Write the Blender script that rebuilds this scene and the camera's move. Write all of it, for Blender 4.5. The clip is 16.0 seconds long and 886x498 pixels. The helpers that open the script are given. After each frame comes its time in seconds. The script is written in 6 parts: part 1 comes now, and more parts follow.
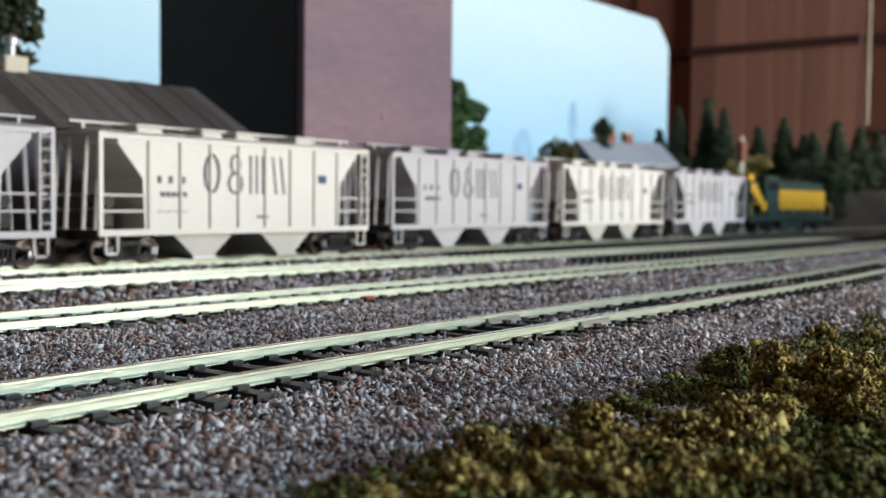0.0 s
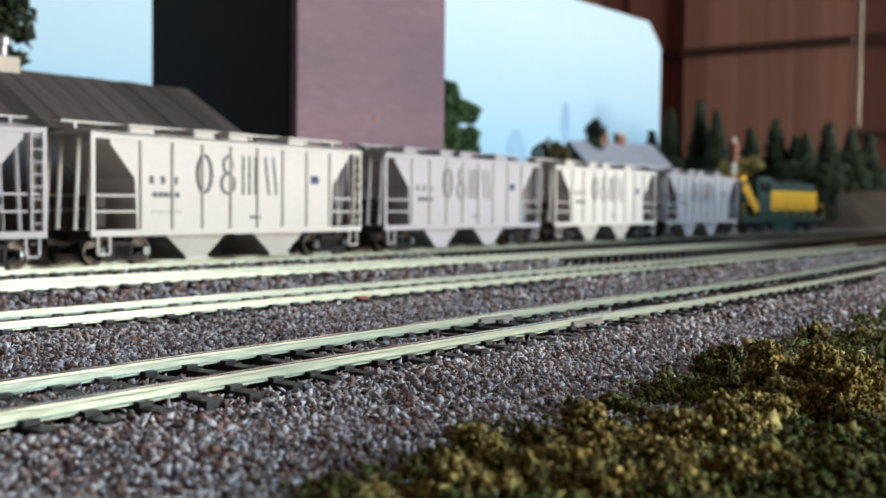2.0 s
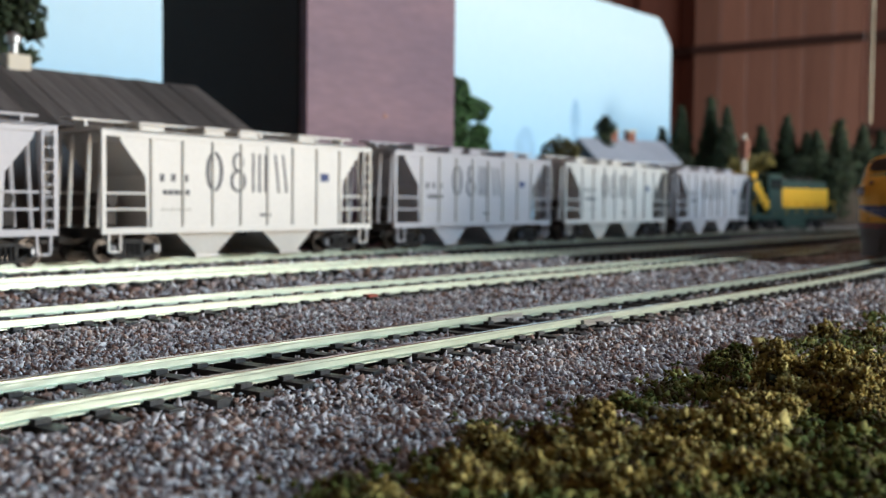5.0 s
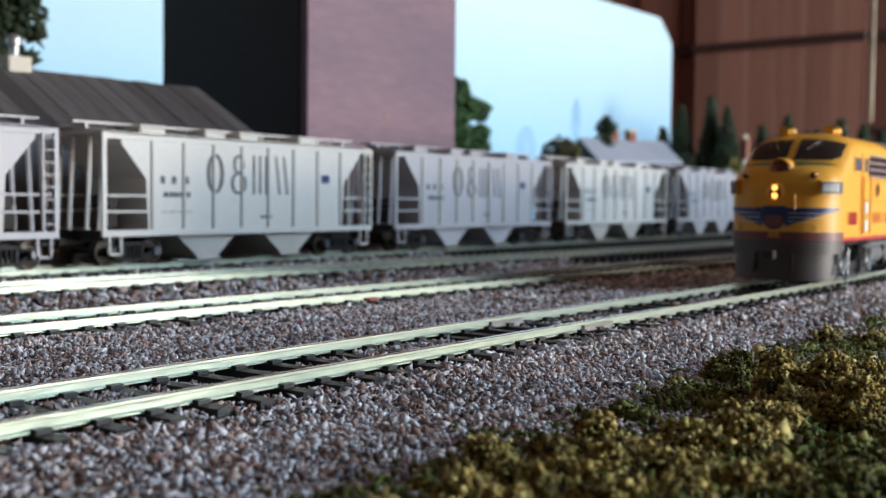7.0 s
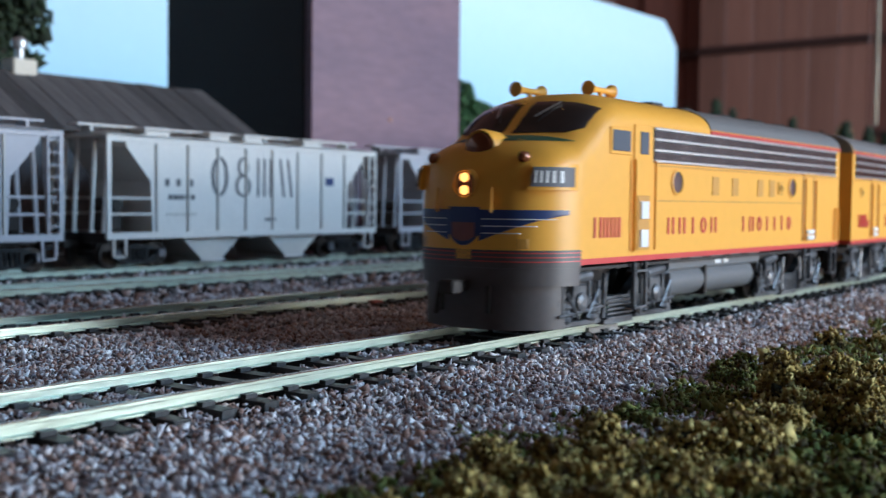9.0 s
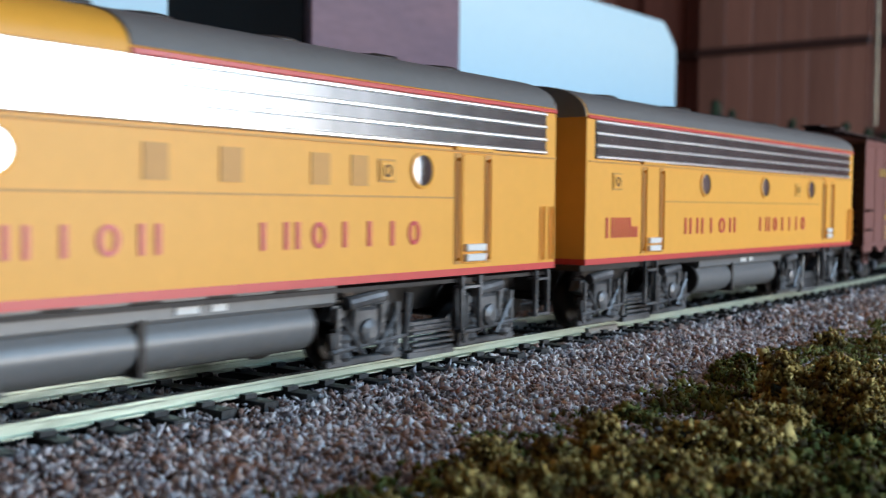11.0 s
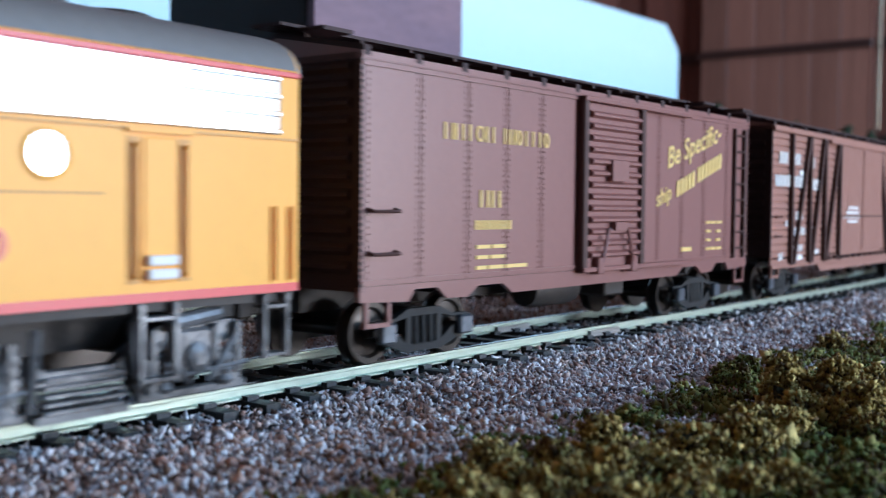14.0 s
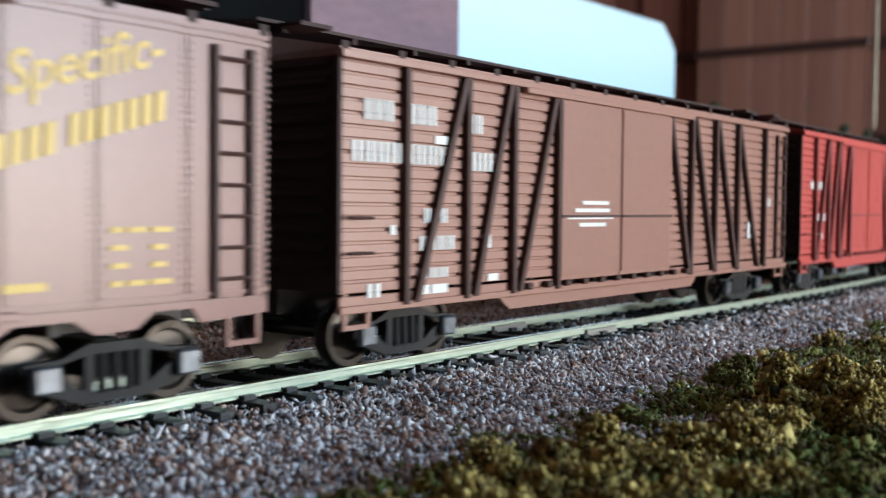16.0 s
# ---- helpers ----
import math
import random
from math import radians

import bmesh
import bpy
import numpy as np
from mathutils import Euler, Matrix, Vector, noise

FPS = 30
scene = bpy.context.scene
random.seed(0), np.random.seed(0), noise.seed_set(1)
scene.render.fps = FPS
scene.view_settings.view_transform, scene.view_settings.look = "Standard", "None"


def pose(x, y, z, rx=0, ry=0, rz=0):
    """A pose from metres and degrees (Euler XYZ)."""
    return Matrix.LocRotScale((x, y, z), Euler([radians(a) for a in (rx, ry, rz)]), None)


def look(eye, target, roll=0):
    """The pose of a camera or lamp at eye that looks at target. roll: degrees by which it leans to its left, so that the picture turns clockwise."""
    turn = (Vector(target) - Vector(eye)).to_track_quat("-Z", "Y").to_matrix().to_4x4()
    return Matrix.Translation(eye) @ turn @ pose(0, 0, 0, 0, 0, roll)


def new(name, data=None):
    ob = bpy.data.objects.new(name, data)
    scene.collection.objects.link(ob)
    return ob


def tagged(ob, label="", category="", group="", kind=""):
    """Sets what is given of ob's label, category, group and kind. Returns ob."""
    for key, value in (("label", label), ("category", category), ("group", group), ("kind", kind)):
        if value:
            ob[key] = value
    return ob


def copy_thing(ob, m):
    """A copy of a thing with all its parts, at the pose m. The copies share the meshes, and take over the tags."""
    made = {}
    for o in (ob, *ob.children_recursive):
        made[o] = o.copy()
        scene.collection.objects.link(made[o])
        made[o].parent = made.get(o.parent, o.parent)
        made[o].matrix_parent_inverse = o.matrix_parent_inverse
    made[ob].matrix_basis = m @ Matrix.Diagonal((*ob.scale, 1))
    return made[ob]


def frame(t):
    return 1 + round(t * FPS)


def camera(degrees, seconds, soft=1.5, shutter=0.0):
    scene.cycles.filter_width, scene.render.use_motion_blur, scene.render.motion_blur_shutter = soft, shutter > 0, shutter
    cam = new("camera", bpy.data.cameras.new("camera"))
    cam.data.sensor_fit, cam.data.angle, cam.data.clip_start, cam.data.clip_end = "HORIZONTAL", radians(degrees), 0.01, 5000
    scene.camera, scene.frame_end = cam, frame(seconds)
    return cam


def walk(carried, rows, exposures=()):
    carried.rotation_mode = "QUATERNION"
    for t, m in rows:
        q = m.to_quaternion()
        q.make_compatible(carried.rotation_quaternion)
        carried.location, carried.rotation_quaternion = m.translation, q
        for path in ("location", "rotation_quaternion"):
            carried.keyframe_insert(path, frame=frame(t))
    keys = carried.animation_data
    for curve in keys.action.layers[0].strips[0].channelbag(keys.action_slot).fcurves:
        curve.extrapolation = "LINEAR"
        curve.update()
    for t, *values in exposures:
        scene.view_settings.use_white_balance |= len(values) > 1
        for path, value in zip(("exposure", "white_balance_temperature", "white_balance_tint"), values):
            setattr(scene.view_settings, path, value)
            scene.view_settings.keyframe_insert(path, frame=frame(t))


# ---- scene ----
# The camera: a phone held low over the edge of a model railway (scale 1:87)
cam = camera(44.65, 16.0, 1.2, 0.45)
cam.data.dof.use_dof = True
cam.data.dof.focus_distance = 0.172
cam.data.dof.aperture_fstop = 36

EYE = Vector((0.0, -0.1215, 0.0279))
YAW, PITCH, LEAN = 0.910, -0.043, 0.6
# seconds, turn to the left, tilt up (thousandths of a radian), rise (mm)
SWAY = [
    (0.0, 0.0, 0.0, 0.0), (0.5, -1.0, -1.0, 0.1), (1.0, 0.0, -1.5, 0.2), (1.5, -6.0, -2.0, -0.2), (2.0, -6.7, 1.2, -0.3),
    (2.5, -6.7, 1.7, -0.4), (3.0, -4.0, 1.5, -0.1), (3.5, -4.2, 1.2, -0.3), (4.0, 2.0, 1.0, -0.3), (5.2, 2.2, -2.0, 0.1), (6.2, 2.8, -5.0, 0.6),
    (6.5, 3.2, -7.8, 0.5), (7.0, 3.0, -3.0, 1.3), (7.5, 6.4, -1.6, 1.3), (8.0, 8.0, -1.2, 1.3), (8.5, 7.7, -1.2, 1.3),
    (9.0, 6.9, -0.4, 1.2), (10.2, 6.5, 0.4, 1.1), (11.5, 6.2, 1.4, 1.0), (12.0, 4.7, 1.4, 1.0), (12.5, 8.0, 2.6, 0.9), (13.0, 10.7, 1.2, 1.1),
    (13.5, 8.6, 1.6, 1.2), (14.0, 8.6, 3.6, 0.9), (14.5, 5.7, 3.4, 0.8), (15.0, 14.0, 3.7, 1.0), (15.5, 7.3, 2.8, 1.0), (16.0, 5.7, 2.5, 1.0),
]
rows = []
for t, turn, tilt, rise in SWAY:
    a, p = YAW - turn / 1000, PITCH + tilt / 1000
    eye = EYE + Vector((0, 0, rise / 1000))
    rows.append((t, look(eye, eye + Vector((math.sin(a) * math.cos(p), math.cos(a) * math.cos(p), math.sin(p))), LEAN)))
walk(cam, rows, [
    (0.0, 0.0, 6480, 9), (4.0, 0.0, 6480, 9), (6.3, 0.12, 6300, 11), (7.5, 0.14, 6050, 11), (9.0, 0.0, 5350, 9),
    (11.3, -0.32, 5600, 8), (13.0, -0.33, 5600, 8), (13.5, -0.34, 5550, 8), (14.0, 0.06, 5050, 10), (14.5, -0.04, 5150, 10), (15.0, 0.0, 6000, 17), (15.5, 0.03, 6150, 14), (16.0, 0.1, 5900, 7)])

# Light: daylight from a wide window in the wall behind, low over the layout
world = bpy.data.worlds.new("world")
scene.world = world
world.use_nodes = True
sky = world.node_tree.nodes.new("ShaderNodeTexSky")
sky.sky_type, sky.sun_disc, sky.sun_elevation, sky.sun_rotation = "NISHITA", False, radians(12), radians(150)
world.node_tree.links.new(sky.outputs[0], world.node_tree.nodes["Background"].inputs[0])
world.node_tree.nodes["Background"].inputs[1].default_value = 0.1
FLOOR, CEIL = -1.05, 1.62
WALL_S, WALL_E, WALL_N, WALL_W = -1.75, 2.62, 1.35, -1.9
WIN_Z0, WIN_Z1 = -0.12, 1.42


def window_lamp(name, x0, x1, z0, z1, radiance, color):
    lamp = bpy.data.lights.new(name, "AREA")
    lamp.shape, lamp.size, lamp.size_y = "RECTANGLE", x1 - x0, z1 - z0
    lamp.energy, lamp.color = radiance * math.pi * (x1 - x0) * (z1 - z0), color
    ob = new(name, lamp)
    ob.matrix_world = look(((x0 + x1) / 2, WALL_S - 0.03, (z0 + z1) / 2), ((x0 + x1) / 2, 0, (z0 + z1) / 2))


# the low part of the view outside is a warm bright horizon, above it is blue sky; the second pane is dimmer
PANES = [(0.80, 1.62), (1.76, 2.36)]
HORIZON = 0.25
window_lamp("window_horizon_light", *PANES[0], WIN_Z0, HORIZON, 36.5, (1.0, 0.92, 0.81))
window_lamp("window_sky_light", *PANES[0], HORIZON, WIN_Z1, 13.0, (0.50, 0.77, 1.0))
window_lamp("window_curtain_light", *PANES[1], WIN_Z0, WIN_Z1, 3.0, (0.90, 0.92, 0.97))
# added faint fill from the left, with no known window behind it
window_lamp("window_sky_light", -1.3, -0.5, WIN_Z0, WIN_Z1, 0.06, (0.85, 0.92, 1.0))


# ---- materials ----
def mat(name, base, rough=0.6, metal=0.0, vary=0.12, fine=900.0, coarse=40.0, bump=0.15, second=None, spread=0.5, island=0.0, glow=0.0, coat=0.0, stretch=(1, 1, 1), each=0.0):
    """Two scales of variation over a base colour, with fine relief."""
    m = bpy.data.materials.new(name)
    m.use_nodes = True
    nt = m.node_tree
    n, ln = nt.nodes, nt.links
    bsdf = n["Principled BSDF"]
    bsdf.inputs["Roughness"].default_value, bsdf.inputs["Metallic"].default_value = rough, metal
    bsdf.inputs["Coat Weight"].default_value = coat
    tc = n.new("ShaderNodeTexCoord")
    mp = n.new("ShaderNodeMapping")
    mp.inputs["Scale"].default_value = stretch
    ln.new(tc.outputs["Object"], mp.inputs[0])
    tx = []
    for sc, det in ((fine, 3), (coarse, 4)):
        x = n.new("ShaderNodeTexNoise")
        x.inputs["Scale"].default_value, x.inputs["Detail"].default_value = sc, det
        ln.new(mp.outputs[0], x.inputs["Vector"])
        tx.append(x)
    second = second or tuple(c * 0.55 for c in base)
    ramp = n.new("ShaderNodeMapRange")
    ramp.inputs["From Min"].default_value, ramp.inputs["From Max"].default_value = 0.5 - spread / 2, 0.5 + spread / 2
    ln.new(tx[1].outputs["Fac"], ramp.inputs["Value"])
    mix = n.new("ShaderNodeMix")
    mix.data_type = "RGBA"
    mul = n.new("ShaderNodeMath")
    mul.operation = "MULTIPLY"
    mul.inputs[1].default_value = min(1.0, vary * 2.5)
    ln.new(ramp.outputs[0], mul.inputs[0])
    ln.new(mul.outputs[0], mix.inputs[0])
    mix.inputs[6].default_value, mix.inputs[7].default_value = (*base, 1), (*second, 1)
    hsv = n.new("ShaderNodeHueSaturation")
    ln.new(mix.outputs[2], hsv.inputs["Color"])
    val = n.new("ShaderNodeMapRange")
    val.inputs["To Min"].default_value, val.inputs["To Max"].default_value = 1 - vary, 1 + vary
    ln.new(tx[0].outputs["Fac"], val.inputs["Value"])
    out = val.outputs[0]
    if island or each:
        src = n.new("ShaderNodeNewGeometry").outputs["Random Per Island"] if island else n.new("ShaderNodeObjectInfo").outputs["Random"]
        k = island or each
        r = n.new("ShaderNodeMapRange")
        r.inputs["To Min"].default_value, r.inputs["To Max"].default_value = 1 - k, 1 + k
        ln.new(src, r.inputs["Value"])
        mm = n.new("ShaderNodeMath")
        mm.operation = "MULTIPLY"
        ln.new(r.outputs[0], mm.inputs[0]), ln.new(out, mm.inputs[1])
        out = mm.outputs[0]
    ln.new(out, hsv.inputs["Value"])
    ln.new(hsv.outputs[0], bsdf.inputs["Base Color"])
    if bump:
        b = n.new("ShaderNodeBump")
        b.inputs["Strength"].default_value, b.inputs["Distance"].default_value = bump, 0.0004
        ln.new(tx[0].outputs["Fac"], b.inputs["Height"])
        ln.new(b.outputs[0], bsdf.inputs["Normal"])
    if glow:
        bsdf.inputs["Emission Color"].default_value = (*base, 1)
        bsdf.inputs["Emission Strength"].default_value = glow
    return m


def stone_mat(name, colors, rough=0.75, bump=0.3):
    """Loose pieces, each with its own colour out of a ramp."""
    m = mat(name, (0.3, 0.3, 0.3), rough, vary=0.25, fine=2500, bump=bump)
    n, ln = m.node_tree.nodes, m.node_tree.links
    geo = n.new("ShaderNodeNewGeometry")
    ramp = n.new("ShaderNodeValToRGB")
    ramp.color_ramp.interpolation = "CONSTANT"
    el = ramp.color_ramp.elements
    while len(el) < len(colors):
        el.new(0.5)
    total = 0.0
    for e, (share, c) in zip(el, colors):
        e.position, e.color = total, (*c, 1)
        total += share
    ln.new(geo.outputs["Random Per Island"], ramp.inputs[0])
    hsv = [x for x in n if x.bl_idname == "ShaderNodeHueSaturation"][0]
    ln.new(ramp.outputs[0], hsv.inputs["Color"])
    return m


M = dict(
    rail=mat("nickel_silver_rail", (0.78, 0.78, 0.72), 0.16, 1.0, 0.12, 1500, 60, 0.05, (0.6, 0.6, 0.52), stretch=(0.15, 1, 1)),
    railside=mat("dull_rail_side", (0.52, 0.57, 0.48), 0.42, 0.95, 0.25, 1500, 60, 0.15, (0.34, 0.39, 0.31), stretch=(0.15, 1, 1)),
    tie=mat("black_plastic_tie", (0.040, 0.040, 0.042), 0.55, 0, 0.25, 1800, 200, 0.3, (0.05, 0.042, 0.035), each=0.3),
    bed=mat("ballast_glue_bed", (0.25, 0.20, 0.19), 0.9, 0, 0.4, 1200, 130, 1.0, (0.12, 0.08, 0.07)),
    stone=stone_mat("crushed_stone_ballast", [(0.19, (0.56, 0.51, 0.52)), (0.22, (0.72, 0.67, 0.68)), (0.17, (0.38, 0.235, 0.185)), (0.08, (0.22, 0.20, 0.22)), (0.13, (0.63, 0.47, 0.40)), (0.17, (0.90, 0.87, 0.87)), (0.04, (0.15, 0.09, 0.07))], 0.75),
    foam=stone_mat("olive_foam_foliage", [(0.3, (0.26, 0.185, 0.045)), (0.28, (0.40, 0.30, 0.08)), (0.17, (0.11, 0.07, 0.022)), (0.25, (0.58, 0.46, 0.16))], 0.95),
    turf=stone_mat("green_foam_turf", [(0.3, (0.11, 0.14, 0.028)), (0.25, (0.19, 0.20, 0.045)), (0.25, (0.09, 0.066, 0.02)), (0.2, (0.27, 0.25, 0.065))], 0.95),
    core=mat("dark_shade_core", (0.035, 0.032, 0.01), 0.95, 0, 0.4, 1500, 150, 1.0),
    grey=mat("weathered_light_grey_paint", (0.70, 0.67, 0.625), 0.55, 0, 0.07, 700, 45, 0.05, (0.60, 0.55, 0.48)),
    grey2=mat("cool_light_grey_paint", (0.50, 0.48, 0.50), 0.55, 0, 0.07, 700, 45, 0.05, (0.42, 0.40, 0.41)),
    # greyer copy of the light paint: shade on ribs and bays put into colour
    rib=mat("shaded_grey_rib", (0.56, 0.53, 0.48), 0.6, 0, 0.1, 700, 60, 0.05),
    steel=mat("dark_underframe", (0.03, 0.027, 0.026), 0.5, 0, 0.3, 900, 90, 0.2, (0.07, 0.055, 0.045)),
    truck=mat("dark_grey_truck_casting", (0.013, 0.013, 0.014), 0.55, 0.0, 0.3, 900, 90, 0.2, (0.030, 0.028, 0.026)),
    silver=mat("silver_grey_truck", (0.25, 0.25, 0.255), 0.36, 0.3, 0.4, 900, 160, 0.3, (0.03, 0.028, 0.028)),
    # bright blue-silver reflection on the journal covers, put into their colour
    steelblue=mat("blue_sheen_journal_cover", (0.30, 0.33, 0.38), 0.3, 0.7, 0.3, 900, 120, 0.1, (0.05, 0.05, 0.055)),
    dullred=mat("dull_red_enamel", (0.24, 0.085, 0.075), 0.5, 0, 0.1, 700, 60, 0.0),
    redchip=mat("orange_red_scrap", (0.45, 0.10, 0.06), 0.6, 0, 0.2, 900, 120, 0.1),
    wheel=mat("turned_metal_wheel", (0.060, 0.050, 0.042), 0.34, 0.6, 0.25, 900, 120, 0.1, (0.04, 0.03, 0.025)),
    ink=mat("dark_grey_lettering", (0.12, 0.115, 0.12), 0.6, 0, 0.1, 900, 90, 0.0),
    yellow=mat("armour_yellow_paint", (0.86, 0.42, 0.050), 0.43, 0, 0.05, 500, 30, 0.03, (0.80, 0.38, 0.043)),
    roofgrey=mat("harbour_mist_grey_paint", (0.20, 0.195, 0.19), 0.4, 0, 0.1, 700, 50, 0.05),
    apron=mat("grey_brown_pilot_paint", (0.085, 0.070, 0.066), 0.5, 0, 0.15, 700, 50, 0.1),
    tank=mat("grey_tank_paint", (0.19, 0.19, 0.19), 0.36, 0, 0.12, 700, 50, 0.05),
    red=mat("red_stripe_paint", (0.62, 0.05, 0.045), 0.4, 0, 0.08, 700, 50, 0.02),
    grille=mat("bright_metal_grille", (0.90, 0.90, 0.90), 0.34, 1.0, 0.08, 900, 90, 0.03),
    slot=mat("grille_slot", (0.10, 0.10, 0.11), 0.3, 0.6, 0.1, 900, 90, 0.0),
    blue=mat("navy_blue_emblem", (0.022, 0.045, 0.15), 0.4, 0, 0.08, 700, 50, 0.0),
    green=mat("green_antiglare", (0.03, 0.10, 0.05), 0.5, 0, 0.08, 700, 50, 0.0),
    white=mat("white_lettering", (0.80, 0.79, 0.76), 0.55, 0, 0.06, 700, 50, 0.0),
    gold=mat("gold_lettering", (0.78, 0.55, 0.16), 0.55, 0, 0.08, 700, 50, 0.0),
    glass=mat("dark_window_glass", (0.012, 0.012, 0.014), 0.06, 0, 0.05, 700, 50, 0.0),
    paleglass=mat("pale_cab_glazing", (0.13, 0.145, 0.17), 0.12, 0, 0.1, 700, 60, 0.0),
    lampglow=mat("lit_headlight", (1.0, 0.46, 0.09), 0.3, 0, 0.0, 700, 50, 0.0, glow=2.6),
    boxred=mat("mineral_brown_paint", (0.225, 0.095, 0.079), 0.35, 0, 0.07, 800, 45, 0.04, (0.195, 0.082, 0.069)),
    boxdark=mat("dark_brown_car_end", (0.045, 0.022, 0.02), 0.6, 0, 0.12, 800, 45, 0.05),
    boxbrown=mat("boxcar_red_brown_paint", (0.34, 0.165, 0.120), 0.38, 0, 0.09, 800, 45, 0.06, (0.27, 0.132, 0.098), coat=0.05),
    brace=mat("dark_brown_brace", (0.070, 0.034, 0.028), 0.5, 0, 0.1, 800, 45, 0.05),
    boxbright=mat("bright_red_paint", (0.50, 0.060, 0.046), 0.45, 0, 0.07, 800, 45, 0.05),
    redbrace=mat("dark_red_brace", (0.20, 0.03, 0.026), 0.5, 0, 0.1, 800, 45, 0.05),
    backdrop=mat("sky_blue_painted_board", (0.52, 0.76, 0.88), 0.75, 0, 0.03, 60, 3, 0.02, (0.72, 0.85, 0.90), 0.7),
    mauve=mat("mauve_stained_plywood", (0.185, 0.106, 0.132), 0.6, 0, 0.3, 170, 14, 0.2, (0.115, 0.072, 0.105), 0.22, stretch=(0.4, 0.4, 1.5)),
    black=mat("black_shaded_board", (0.024, 0.018, 0.018), 0.7, 0, 0.2, 300, 20, 0.1),
    shingle=mat("grey_weathered_roof", (0.105, 0.095, 0.093), 0.85, 0, 0.4, 420, 70, 0.5, (0.045, 0.036, 0.034), stretch=(3, 0.35, 0.35), each=0.4),
    shedwall=mat("grey_shed_siding", (0.16, 0.15, 0.15), 0.8, 0, 0.2, 500, 60, 0.2),
    bark=mat("trunk_bark", (0.06, 0.04, 0.028), 0.9, 0, 0.2, 800, 90, 0.5),
    leaf=stone_mat("mid_green_foliage", [(0.35, (0.035, 0.085, 0.026)), (0.35, (0.055, 0.12, 0.036)), (0.3, (0.022, 0.05, 0.018))], 0.9),
    conifer=stone_mat("dark_conifer_foliage", [(0.4, (0.020, 0.033, 0.012)), (0.3, (0.030, 0.045, 0.016)), (0.3, (0.014, 0.020, 0.008))], 0.9),
    panel=mat("red_brown_wood_panelling", (0.205, 0.078, 0.052), 0.45, 0, 0.2, 60, 5, 0.1, (0.10, 0.038, 0.028), stretch=(6, 6, 0.35), each=0.3),
    batten=mat("dark_wood_batten", (0.05, 0.022, 0.017), 0.5, 0, 0.16, 60, 6, 0.1),
    tan=mat("brown_panel_wood", (0.33, 0.155, 0.105), 0.5, 0, 0.25, 60, 6, 0.1, (0.19, 0.085, 0.057), stretch=(8, 8, 0.3), each=0.25),
    ceilingwood=mat("brown_bounce_ceiling", (0.34, 0.19, 0.12), 0.7, 0, 0.1, 60, 4, 0.05, (0.26, 0.14, 0.09), stretch=(0.3, 6, 6)),
    carpet=mat("brown_carpet", (0.14, 0.09, 0.06), 0.95, 0, 0.2, 300, 9, 0.3),
    chrome=mat("pale_metal_strip", (0.62, 0.60, 0.56), 0.3, 0.9, 0.1, 200, 20, 0.05),
    bluegrey=mat("blue_grey_siding", (0.40, 0.43, 0.50), 0.6, 0, 0.12, 400, 40, 0.1),
    darkroof=mat("dark_slate_roof", (0.045, 0.05, 0.06), 0.8, 0, 0.15, 400, 40, 0.2),
    brick=mat("red_brick", (0.28, 0.11, 0.07), 0.8, 0, 0.2, 700, 60, 0.3),
    cream=mat("cream_trim_paint", (0.62, 0.55, 0.44), 0.6, 0, 0.1, 400, 40, 0.05),
    locogreen=mat("dark_green_locomotive_paint", (0.018, 0.055, 0.045), 0.45, 0, 0.1, 400, 40, 0.03),
    locoyellow=mat("chrome_yellow_paint", (0.80, 0.42, 0.03), 0.4, 0, 0.06, 400, 40, 0.03),
    paintblue=mat("faded_blue_paint", (0.36, 0.60, 0.81), 0.8, 0, 0.15, 120, 30, 0.0),
    farbed=mat("far_ballast", (0.42, 0.38, 0.40), 0.9, 0, 0.4, 700, 260, 1.0, (0.20, 0.16, 0.16), 0.3),
    brass=mat("dull_brass_strip", (0.40, 0.31, 0.21), 0.4, 0.7, 0.3, 60, 9, 0.05, (0.16, 0.10, 0.06)),
    earth=mat("brown_scenic_earth", (0.05, 0.032, 0.020), 0.95, 0, 0.3, 600, 25, 0.8, (0.03, 0.025, 0.012)),
    pipe=mat("galvanised_vent_metal", (0.55, 0.55, 0.55), 0.4, 0.8, 0.15, 400, 60, 0.1),
)

# castings and car ends are dull, the yellow paint is satin
for k in ("truck", "steel", "boxdark", "brace", "silver", "yellow"):
    M[k].node_tree.nodes["Principled BSDF"].inputs["Specular IOR Level"].default_value = 0.32 if k == "yellow" else 0.22
# the painted sky is deeper blue towards the ground and pale above
n, ln = M["backdrop"].node_tree.nodes, M["backdrop"].node_tree.links
tc, sep, ramp = n.new("ShaderNodeTexCoord"), n.new("ShaderNodeSeparateXYZ"), n.new("ShaderNodeValToRGB")
ln.new(tc.outputs["Object"], sep.inputs[0])
hgt = n.new("ShaderNodeMapRange")
hgt.inputs["From Max"].default_value = 0.345
ln.new(sep.outputs["Z"], hgt.inputs["Value"])
ln.new(hgt.outputs[0], ramp.inputs[0])
ramp.color_ramp.elements[0].position, ramp.color_ramp.elements[0].color = 0.22, (0.36, 0.64, 0.86, 1)
ramp.color_ramp.elements[1].position, ramp.color_ramp.elements[1].color = 0.85, (0.66, 0.83, 0.88, 1)
ln.new(ramp.outputs[0], [x for x in n if x.bl_idname == "ShaderNodeHueSaturation"][0].inputs["Color"])


